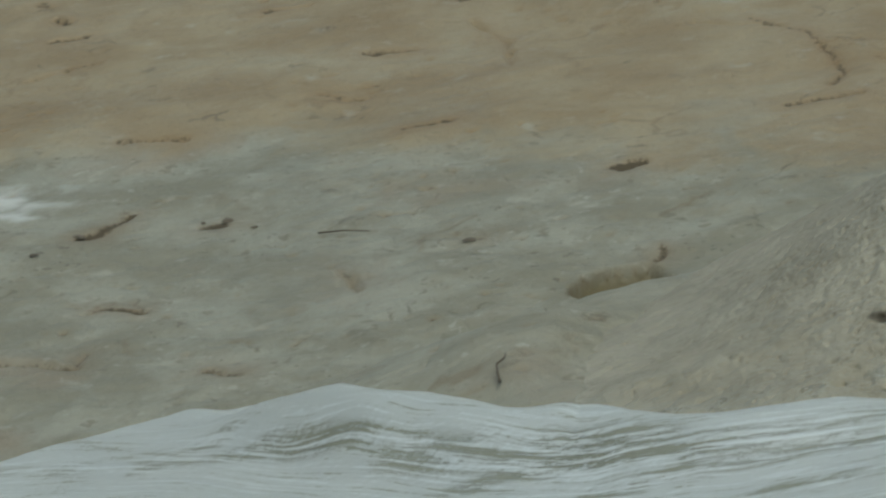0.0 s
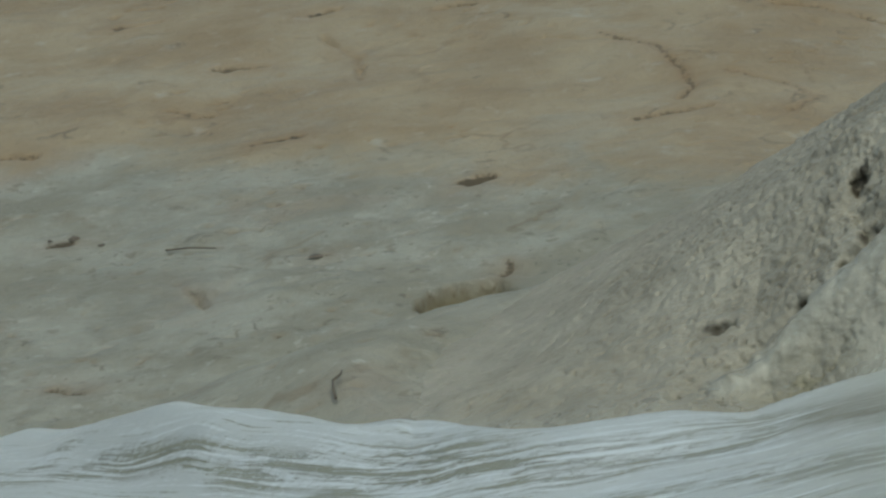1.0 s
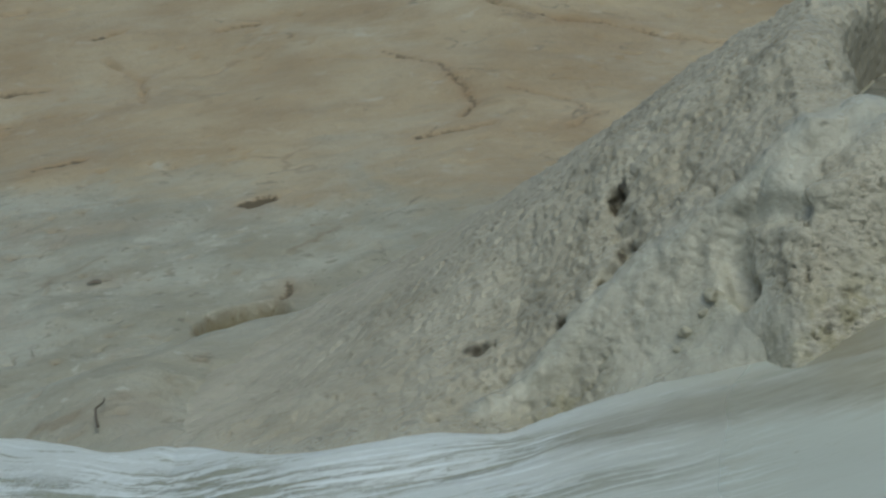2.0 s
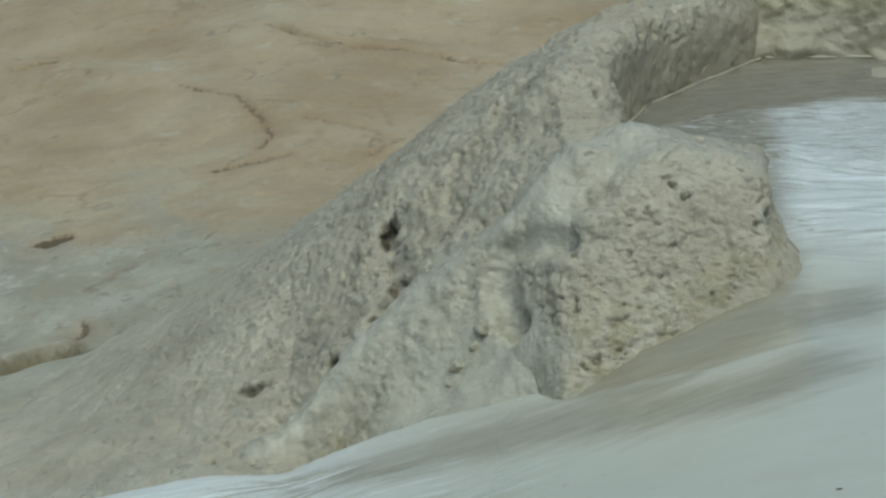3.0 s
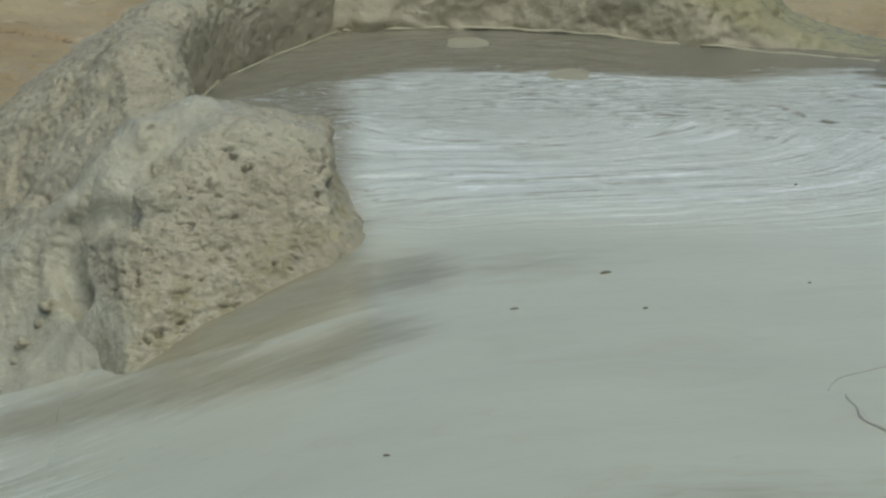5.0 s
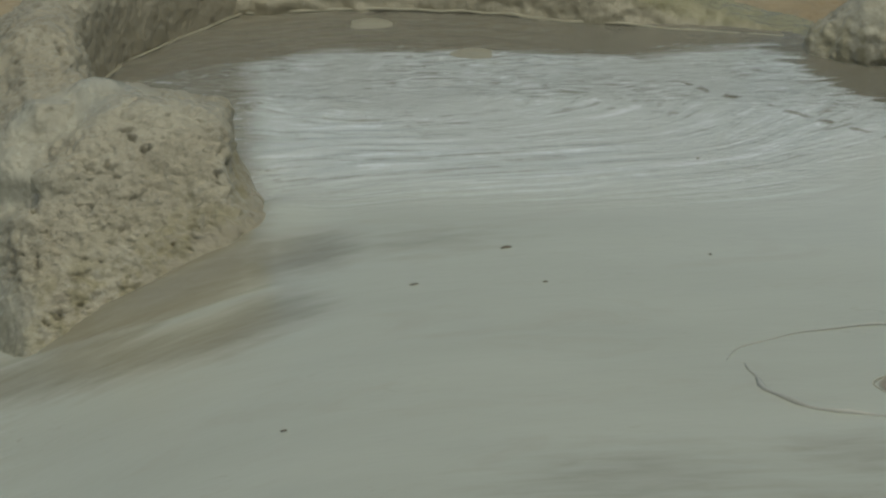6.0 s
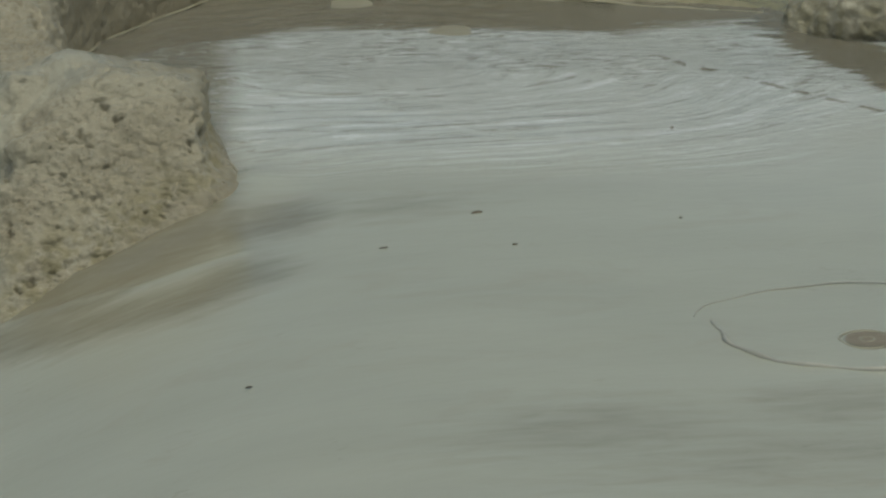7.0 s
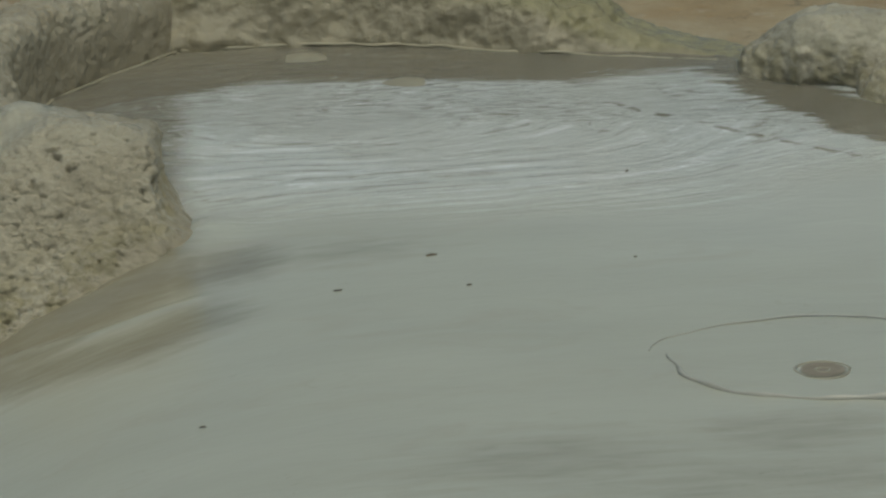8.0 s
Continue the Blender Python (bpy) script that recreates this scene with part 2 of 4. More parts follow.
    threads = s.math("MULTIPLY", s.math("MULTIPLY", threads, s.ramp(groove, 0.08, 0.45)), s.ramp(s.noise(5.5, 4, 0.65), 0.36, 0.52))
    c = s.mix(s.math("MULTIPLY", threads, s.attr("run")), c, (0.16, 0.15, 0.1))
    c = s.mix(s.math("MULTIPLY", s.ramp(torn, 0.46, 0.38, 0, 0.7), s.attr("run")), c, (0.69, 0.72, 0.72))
    # Brown for the silt smears and for the rim's reflection painted along the shore.
    brown = s.math("ADD", s.attr("silt_reflection"), s.math("MULTIPLY", s.math("SUBTRACT", s.noise(1.0, 6, 0.66, s.stretch((8, 30, 20), 0.16), 0.7), 0.5), 0.36))
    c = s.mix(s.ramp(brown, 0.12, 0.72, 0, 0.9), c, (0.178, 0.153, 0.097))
    # Sky glints painted over the outer part of the brown shore band.
    glints = s.math("MULTIPLY", s.ramp(s.noise(1.0, 3, 0.6, s.stretch((26, 95, 40), 0.05), 0.8), 0.6, 0.66, 0, 0.75), s.math("MULTIPLY", sky_sheen, s.ramp(s.attr("silt_reflection"), 0.1, 0.4)))
    c = s.mix(s.math("MULTIPLY", glints, s.ramp(s.attr("silt_reflection"), 0.9, 0.55)), c, (0.6, 0.64, 0.66))
    fine = s.noise(1.0, 4, 0.65, s.stretch((20, 60, 60), 0.05), 0.8)
    wave = s.math("ADD", s.math("MULTIPLY", fine, 0.6), s.math("ADD", swirl, s.math("MULTIPLY", s.math("MULTIPLY", torn, s.attr("run")), -1.2)))
    n = s.bump(s.math("MULTIPLY", wave, s.attr("ripple")), 0.013, 1.0)
    n = s.bump(s.noise(1.0, 4, 0.6, s.stretch((5, 12, 10), 0.2), 0.5), 0.005, 0.35, n)
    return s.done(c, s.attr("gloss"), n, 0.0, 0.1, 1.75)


GROUND, LIQUID = ground_mud(), liquid_mud()
CRUST = crust_mud("crust_mud", (0.292, 0.262, 0.194), (0.37, 0.338, 0.26), (0.335, 0.29, 0.2), 0.5)
WALL = crust_mud("wall_mud", (0.195, 0.176, 0.09), (0.285, 0.262, 0.155), (0.21, 0.178, 0.066), 0.9, 0.45, (0.265, 0.243, 0.138))


# ---- the lie of the land ----
def flow_level(x, y):
    """Height of the liquid mud: level in the pool, running down to the left in front of it."""
    return -0.06 * np.logaddexp(0, (0.1 - x) / 0.15) * (1 - sstep(-0.3, 0.1, y) * sstep(-0.5, -0.35, x))


def flow_edge(x, blur=0.05):
    """The far border of the liquid mud left of the boulder: its y for each x."""
    at, to = ([-3.6, -3.1, -2.8, -2.66, -2.49, -2.38, -2.3, -2.2, -2.1, -1.96, -1.86, -1.79, -1.71, -1.65, -1.52, -1.42, -1.36, -1.18, -1.0, -0.9, -0.78, -0.65, -0.55, -0.45, -0.34, -0.24, -0.13, -0.04, 0.05, 0.2, 3.4],
              [1.5, 1.24, 1.08, 0.95, 0.76, 0.65, 0.54, 0.42, 0.29, 0.18, 0.07, -0.01, -0.06, -0.06, -0.17, -0.27, -0.3, -0.385, -0.43, -0.44, -0.455, -0.465, -0.475, -0.51, -0.55, -0.545, -0.53, -0.5, -0.44, -0.4, -0.72])
    return sum(np.interp(x + d * blur, at, to) for d in (-1, -0.5, 0, 0.5, 1)) / 5


CREST = np.array([(-0.34, -0.12, 0.145), (-0.36, 0.3, 0.2), (-0.26, 0.72, 0.19), (-0.02, 1.12, 0.15), (0.4, 1.2, 0.2), (0.76, 1.1, 0.19), (0.94, 1.03, 0.13), (1.05, 0.96, 0.05), (1.15, 0.91, 0.024), (1.3, 0.8, 0.006), (1.8, 0.62, 0.0), (3.2, 0.2, 0.03)])


def crest_near(x, y):
    """Distance to the crest line of the rim, and the crest's height there."""
    best, high = np.full(np.shape(x), 1e9), np.zeros(np.shape(x))
    for (ax, ay, az), (bx, by, bz) in zip(CREST[:-1], CREST[1:]):
        dx, dy = bx - ax, by - ay
        k = np.clip(((x - ax) * dx + (y - ay) * dy) / (dx * dx + dy * dy), 0, 1)
        d = np.hypot(x - ax - k * dx, y - ay - k * dy)
        high = np.where(d < best, az + k * (bz - az), high)
        best = np.minimum(d, best)
    return best, high


def plain(x, y):
    return -1.28 + 0.16 * np.minimum(x + 1.2, 0).clip(-4) + 0.02 * np.clip(y - 4, -3, 5)


def apron(x, y):
    """The outer slope of the cone, running out into the plain."""
    d, high = crest_near(x, y)
    d = np.maximum(d - 0.05, 0)
    drop = 0.92 * np.minimum(d, 0.55) + 0.42 * np.maximum(d - 0.55, 0)
    drop = drop * (1 + 0.225 * np.clip(y - 0.4, 0, 2))
    domed = np.interp(d, [0, 0.1, 0.2, 0.35, 0.5, 0.65, 0.8, 1.0, 1.3], [0.004, 0.075, 0.14, 0.262, 0.405, 0.525, 0.645, 0.794, 1.0])
    return high - drop - (domed - drop) * sstep(-0.1, 0.3, y) * sstep(1.5, 1.0, d)


def terrain(x, y):
    a, p = apron(x, y), plain(x, y)
    k = 0.12
    h = np.clip(0.5 + 0.5 * (a - p) / k, 0, 1)
    land = p + (a - p) * h + k * h * (1 - h)
    e = flow_edge(x)
    front = sstep(e - 0.1, e - 0.35, y)
    low = flow_level(x, y)
    low = low + (0.5 - low) * sstep(-2.7, -5.0, y)
    return land + (low - land) * front


# ---- meshes from arrays ----
def sheet_mesh(name, verts, faces, mat, values=()):
    """A smooth mesh from arrays of corners and of three- or four-sided faces, with values for each corner."""
    me = bpy.data.meshes.new(name)
    faces = np.asarray(faces, np.int32)
    me.vertices.add(len(verts))
    me.vertices.foreach_set("co", np.asarray(verts, np.float32).ravel())
    me.loops.add(faces.size)
    me.loops.foreach_set("vertex_index", faces.ravel())
    me.polygons.add(len(faces))
    me.polygons.foreach_set("loop_start", np.arange(0, faces.size, faces.shape[1], dtype=np.int32))
    me.polygons.foreach_set("use_smooth", np.ones(len(faces), bool))
    me.update(calc_edges=True)
    me.validate()
    for key, v in dict(values).items():
        a = me.attributes.new(key, "FLOAT", "POINT")
        a.data.foreach_set("value", np.asarray(v, np.float32).ravel())
    me.materials.append(mat)
    return me


def grid_faces(nx, ny):
    i = np.arange(nx * ny).reshape(nx, ny)
    return np.stack([i[:-1, :-1], i[1:, :-1], i[1:, 1:], i[:-1, 1:]], -1).reshape(-1, 4)


def kept(verts, faces, keep, values):
    """Without the corners that are not to be kept."""
    faces = faces[keep[faces].all(1)]
    used = np.zeros(len(verts), bool)
    used[faces] = True
    index = np.cumsum(used) - 1
    return verts[used], index[faces], {k: np.ravel(v)[used] for k, v in values.items()}


def surface(solid, lo, hi, step):
    """The surface of a solid given by its signed distance: corners and four-sided faces."""
    coarse = step * 4
    n = [int(math.ceil((b - a) / coarse)) for a, b in zip(lo, hi)]
    axes = [a + coarse * (np.arange(k) + 0.5) for a, k in zip(lo, n)]
    g = np.stack(np.meshgrid(*axes, indexing="ij"), -1).reshape(-1, 3)
    rough = solid(g[:, 0], g[:, 1], g[:, 2])
    near = np.abs(rough) < coarse * 2.2
    field = np.repeat(np.repeat(np.repeat(rough.reshape(n), 4, 0), 4, 1), 4, 2).astype(np.float32)
    cells = np.stack(np.unravel_index(np.nonzero(near)[0], n), -1)
    sub = np.stack(np.meshgrid(*[np.arange(4)] * 3, indexing="ij"), -1).reshape(-1, 3)
    at = (cells[:, None] * 4 + sub[None]).reshape(-1, 3)
    p = np.asarray(lo) + step * (at + 0.5)
    field[at[:, 0], at[:, 1], at[:, 2]] = solid(p[:, 0], p[:, 1], p[:, 2])
    inside = field < 0
    corner = [(i, j, k) for i in (0, 1) for j in (0, 1) for k in (0, 1)]
    m = [s - 1 for s in field.shape]
    count = sum(inside[i : i + m[0], j : j + m[1], k : k + m[2]].astype(np.int8) for i, j, k in corner)
    cell = np.stack(np.nonzero((count > 0) & (count < 8)), -1)
    index = np.full(m, -1, np.int64)
    index[cell[:, 0], cell[:, 1], cell[:, 2]] = np.arange(len(cell))
    value = np.stack([field[cell[:, 0] + i, cell[:, 1] + j, cell[:, 2] + k] for i, j, k in corner], 1)
    total, hits = np.zeros((len(cell), 3)), np.zeros(len(cell))
    for a in range(8):
        for b in range(a + 1, 8):
            if sum(abs(u - v) for u, v in zip(corner[a], corner[b])) == 1:
                cut = (value[:, a] < 0) != (value[:, b] < 0)
                k = np.where(cut, value[:, a] / np.where(cut, value[:, a] - value[:, b], 1), 0)
                total += np.where(cut[:, None], np.array(corner[a]) + k[:, None] * np.subtract(corner[b], corner[a]), 0)
                hits += cut
    verts = np.asarray(lo) + step * (cell + total / hits[:, None] + 0.5)
    faces = []
    for axis in range(3):
        u, v = [(1, 2), (2, 0), (0, 1)][axis]
        one, two = [slice(None)] * 3, [slice(None)] * 3
        one[axis], two[axis] = slice(0, -1), slice(1, None)
        flip = inside[tuple(one)] != inside[tuple(two)]
        q = np.stack(np.nonzero(flip), -1)
        ok = (q[:, u] > 0) & (q[:, v] > 0) & (q[:, u] < m[u]) & (q[:, v] < m[v])
        q = q[ok]
        first = inside[q[:, 0], q[:, 1], q[:, 2]]
        du, dv = np.eye(3, dtype=int)[u], np.eye(3, dtype=int)[v]
        ring = np.stack([index[tuple((q - a).T)] for a in (du + dv, dv, 0 * du, du)], 1)
        ring[~first] = ring[~first][:, ::-1]
        faces.append(ring)
    return verts, np.concatenate(faces)


def normals_of(verts, faces):
    a = np.cross(verts[faces[:, 2]] - verts[faces[:, 0]], verts[faces[:, 3]] - verts[faces[:, 1]])
    n = np.zeros_like(verts)
    for k in range(4):
        for c in range(3):
            n[:, c] += np.bincount(faces[:, k], a[:, c], len(verts))
    return n / np.maximum(np.linalg.norm(n, axis=1), 1e-12)[:, None]


def cellular(p, seed=0):
    """The distance to the nearest of many scattered seeds, one in each cell of one unit, and a chance value that goes with it."""
    p = np.asarray(p, np.float32)
    cell = np.floor(p).astype(np.int64)
    f = p - cell
    best, pick = np.full(len(p), 9.0, np.float32), np.zeros(len(p), np.float32)
    for i in (-1, 0, 1):
        for j in (-1, 0, 1):
            for k in (-1, 0, 1):
                h = TABLE[TABLE[TABLE[(cell[:, 0] + i + seed) & 511] + ((cell[:, 1] + j) & 511)] + ((cell[:, 2] + k) & 511)]
                at = f - (i, j, k) - (0.5 + 0.45 * GRADS[h])
                d = (at * at).sum(1)
                near = d < best
                best, pick = np.where(near, d, best), np.where(near, TABLE[h] / 512.0, pick)
    return np.sqrt(best), pick


def spattered(verts, faces, wet, coarse=0.012, medium=0.006, pores=0.008):
    """Pushes the corners in and out as mud spatter does: lumps, crumbs and sparse chips. Returns them and the shade to
    paint into the chips by depth.
    """
    n = normals_of(verts, faces)
    rough = 1 - 0.85 * wet
    coarse = coarse * (1 - 0.75 * sstep(0.95, 1.1, verts[:, 0]) * sstep(0.7, 0.75, verts[:, 1]))
    lumps = layered(verts * 9, 3) * coarse * (1 - 0.45 * wet) + layered(verts * 32 + 5, 3, 0.6) * medium * rough
    area = sstep(-0.3, 0.4, grain(verts * 6.5 + 3))
    crest = sstep(0.4, 0.12, crest_near(verts[:, 0], verts[:, 1])[0]) * sstep(0.0, 0.3, verts[:, 1])
    pushed = verts + 0.011 * np.stack([layered(verts * 48 + k, 2) for k in (1, 21, 41)], 1)
    d, pick = cellular(pushed * (46, 46, 64))
    crumbs = np.clip(1 - (d / 0.75) ** 2, 0, 1) * (0.2 + 0.8 * pick) * rough
    d, pick = cellular(pushed * (44, 44, 84) + 9, 7)
    chips = sstep(0.46, 0.26, d) * sstep(0.62, 0.72, pick + 0.16 * area + 0.3 * crest - 0.1) * (0.35 + 0.65 * sstep(0.3, 0.9, (pick * 37) % 1)) * rough
    gap = np.exp(-(grain(verts * (30, 30, 52) + 7) / 0.07) ** 2) * sstep(0.15, 0.5, grain(verts * 11 + 23)) * rough
    shift = lumps + 0.8 * medium * crumbs - 0.6 * gap * pores - chips * pores
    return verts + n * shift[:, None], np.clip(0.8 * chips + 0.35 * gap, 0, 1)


def spaced(lo, hi, step, far, growth=1.35):
    """Even steps from lo to hi, then widening ones as far out again."""
    line, s = list(np.arange(lo, hi, step)), step
    up, down = [line[-1]], [line[0]]
    while up[-1] - hi < far:
        s *= growth
        up.append(up[-1] + s)
        down.append(down[-1] - s)
    return np.array(down[:0:-1] + line + up[1:])


# ---- liquid mud: pool and run-off in one sheet ----
def mud_sheet():
    x, y = np.meshgrid(spaced(-2.5, 1.75, 0.009, 1.9, 1.04), spaced(-2.15, 1.25, 0.009, 1.6, 1.04), indexing="ij")
    shape = x.shape
    edge = flow_edge(x) + 0.025 * layered(flat(x, y * 0, 2.6, 3.0), 3).reshape(shape)
    inward = edge - y
    left = sstep(0.0, -0.5, x) * (1 - sstep(-0.3, 0.0, y) * sstep(-0.62, -0.42, x))
    run = sstep(0.3, -0.9, x)
    warp = layered(flat(x, y, 1.4, 7.0), 3).reshape(shape)
    across = flow_edge(x, 0.3) - y + 0.05 * warp + 0.1 * (x + 1)
    streak = layered(np.stack([x.ravel() * 1.3, across.ravel() * 13, 0 * x.ravel()], 1), 3, 0.5).reshape(shape)
    thin = layered(np.stack([x.ravel() * 2.6, across.ravel() * 36, 0 * x.ravel() + 4], 1), 2, 0.5).reshape(shape)
    patch = layered(flat(x, y, 1.7, 12.0), 3).reshape(shape)
    lip = 0.045 - np.interp(x, [-1.2, -0.9], [0.03, 0.0]) * left * np.exp(-np.clip(inward, 0, 9) / 0.07) - 1.6 * left * np.clip(-inward, 0, 0.3)
    far = np.hypot((x - 0.34) * 0.55, y - 0.4) + 0.03 * warp
    ring = np.sin(110 * far + 5 * warp) * sstep(0.9, 0.35, far) * sstep(-0.3, 0.3, patch)
    z = flow_level(x, y) + sstep(-0.9, -1.25, x) * np.maximum(terrain(x, y) - flow_level(x, y), 0) - 0.045 + lip
    reach, _ = crest_near(x, y)
    top = np.maximum(terrain(x, y) - 0.05 * sstep(1.35, 1.15, reach) - 0.18 * sstep(1.05, 0.8, reach), slope_height(x, y, 0.0))
    top = np.maximum(top, flow_level(x, y) - 0.03)
    bank = sstep(0.36, 0.05, inward) * sstep(-0.8, -1.0, x)
    z = z + (top + 0.02 * np.tanh(inward / 0.04) - z) * bank
    collar, along = to_path(x, y, COLLAR)
    z = z + 0.026 * np.exp(-(collar / 0.09) ** 2) * sstep(0.02, 0.4, along)
    crestd, _ = to_path(x, y, WAVE)
    wavelet = np.exp(-((crestd + 0.012 * thin) / 0.014) ** 2)
    z = z + 0.0035 * wavelet
    z = z + sstep(-0.2, -1.1, x) * (0.004 * streak + 0.002 * thin * sstep(-0.3, 0.4, patch)) + 0.002 * ring + 0.003 * warp
    for bx, by, r, deep in BUBBLES:
        d = np.hypot(x - bx, y - by)
        z = z + deep * (0.6 * np.exp(-((d - r) / (0.22 * r)) ** 2) - 1.0 * np.exp(-(d / (0.6 * r)) ** 2))
    silt_reflection = np.zeros(shape)
    for sx, sy, a, b, turn, k in SILT:
        c, s = math.cos(turn), math.sin(turn)
        u, v = ((x - sx) * c + (y - sy) * s) / a, (-(x - sx) * s + (y - sy) * c) / b
        silt_reflection = np.maximum(silt_reflection, k * np.exp(-np.clip(u * u + v * v * (1 + 0.8 * warp) + 0.2 * thin, 0, 9)))
    silt_reflection = np.maximum(silt_reflection, 0.58 * sstep(0.38, 0.08, inward + 0.05 * thin + 0.03 * warp) * sstep(-0.5, -0.3, x) * sstep(0.15, 0.0, x))
    smear, _ = to_path(x, y, SMEAR)
    silt_reflection = np.maximum(silt_reflection, (0.52 - 0.06 * sstep(0.0, -0.7, x)) * np.exp(-((smear + 0.03 * thin + 0.03 * warp) / 0.14) ** 2))
    scum, _ = to_path(x, y, SCUM)
    silt_reflection = np.maximum(silt_reflection, 0.65 * np.exp(-((scum + 0.006 * thin) / 0.013) ** 2) * sstep(-0.3, 0.15, layered(flat(x, y, 24, 2.2), 2)).reshape(shape))
    # Shore band: the rim wall's reflection, painted in as brown.
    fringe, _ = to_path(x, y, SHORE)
    silt_reflection = np.maximum(silt_reflection, 0.9 * sstep(1.0, 0.45, (fringe + 0.05 * thin + 0.05 * warp) / np.minimum(np.interp(x, [-0.3, 0.1, 0.8, 1.05, 1.25, 1.8], [0.24, 0.4, 0.46, 0.26, 0.12, 0.13]), np.interp(y, [0.3, 0.5, 0.75], [0.02, 0.14, 0.5]) + 0.5 * sstep(0.8, 1.2, x))))
    silt_reflection = silt_reflection * (1 - 0.12 * wavelet)
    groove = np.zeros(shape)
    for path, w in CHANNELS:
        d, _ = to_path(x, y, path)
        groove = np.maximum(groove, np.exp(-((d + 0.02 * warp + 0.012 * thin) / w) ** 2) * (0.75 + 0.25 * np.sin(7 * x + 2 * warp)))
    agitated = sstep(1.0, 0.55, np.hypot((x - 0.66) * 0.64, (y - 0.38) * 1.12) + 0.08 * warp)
    ripple = np.clip(agitated + 0.25 * sstep(0.0, -1.0, x), 0.03, 1)
    gloss = 0.17 - 0.02 * agitated + 0.16 * run + 0.03 * warp
    verts = np.stack([x.ravel(), y.ravel(), z.ravel()], 1)
    keep = (((inward > -0.2) | (x > -0.3)) & (y < np.interp(x, [-0.3, 0.0, 0.1, 0.5, 0.75, 1.0, 1.25, 1.4, 3.0], [0.9, 1.15, 1.16, 1.16, 1.05, 0.93, 0.8, 0.6, 0.2]))).ravel()
    verts, faces, values = kept(verts, grid_faces(*shape), keep, dict(silt_reflection=silt_reflection, groove=groove, ripple=ripple, gloss=np.clip(gloss, 0.1, 0.6), sky_sheen=agitated, radius=far, east=(x - 0.34) * 0.55 / np.maximum(far, 0.05) + 0.2 * warp, north=(y - 0.4) / np.maximum(far, 0.05),
                                                                              pale_tint=np.clip(0.66 * run * sstep(-0.45, -1.1, x) + 0.25 * np.exp(-(((x - 1.25) / 0.55) ** 2 + ((y + 0.3) / 0.5) ** 2)), 0, 1), along=x, across=across, run=sstep(-0.3, -0.95, x)))
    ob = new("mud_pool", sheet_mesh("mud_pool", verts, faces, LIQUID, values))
    return tagged(ob, "pale grey liquid mud, rippled and glossy, spilling from the pool", "mud", kind="structure")


BUBBLES = [(0.339, 0.929, 0.06, 0.003), (0.549, 0.67, 0.07, 0.003), (0.137, 0.296, 0.09, 0.005)]
SILT = [(0.14, -0.55, 0.16, 0.15, 0.1, 0.58), (0.05, -0.55, 0.1, 0.17, 0.1, 0.58), (0.36, -0.56, 0.28, 0.17, 0.1, 0.34), (0.62, -1.8, 0.4, 0.22, 0.1, 0.34), (1.05, -1.72, 0.3, 0.16, 0.1, 0.36), (0.95, -1.95, 0.6, 0.2, 0.1, 0.34)]
SMEAR = [(0.06, -0.82), (-0.04, -0.88), (-0.2, -0.84), (-0.41, -0.73), (-0.56, -0.67), (-0.75, -0.62)]
WAVE = [(0.07, -0.7), (-0.033, -0.71), (-0.118, -0.72), (-0.2, -0.69), (-0.31, -0.655), (-0.47, -0.63), (-0.63, -0.55)]
COLLAR = [(-0.42, -0.5), (-0.3, -0.52), (-0.13, -0.5), (0.02, -0.43), (0.08, -0.3)]
SHORE = [(-0.28, 0.45), (-0.21, 0.65), (-0.08, 0.85), (0.06, 1.04), (0.45, 1.04), (0.9, 0.87), (1.26, 0.75), (1.34, 0.47), (1.51, 0.14), (1.8, -0.3)]
CHANNELS = [([(-0.43, -0.74), (-0.61, -0.665), (-0.77, -0.62), (-0.93, -0.56), (-1.12, -0.535), (-1.23, -0.52), (-1.4, -0.447), (-1.58, -0.316), (-1.77, -0.17), (-1.9, -0.107), (-2.04, 0.01)], 0.055),
            ([(-1.98, 0.0), (-2.07, 0.073), (-2.18, 0.175), (-2.39, 0.363), (-2.48, 0.419), (-2.62, 0.5), (-2.71, 0.515)], 0.022),
            ([(-0.7, -0.68), (-0.99, -0.633), (-1.12, -0.597), (-1.23, -0.582), (-1.34, -0.56), (-1.45, -0.526), (-1.56, -0.493)], 0.035),
            ([(-1.36, -0.5), (-1.52, -0.411), (-1.64, -0.329), (-1.76, -0.268), (-1.88, -0.242), (-1.94, -0.23)], 0.03),
            ([(-2.5, 0.53), (-2.7, 0.586), (-2.78, 0.617), (-2.93, 0.68), (-3.1, 0.816), (-3.3, 0.9)], 0.035),
            ([(-0.44, -1.064), (-0.71, -0.9), (-0.92, -0.816), (-1.2, -0.75)], 0.04)]
SCUM = [(0.96, 0.427), (1.04, 0.33), (1.125, 0.242), (1.266, 0.076), (1.416, -0.073), (1.6, -0.22)]

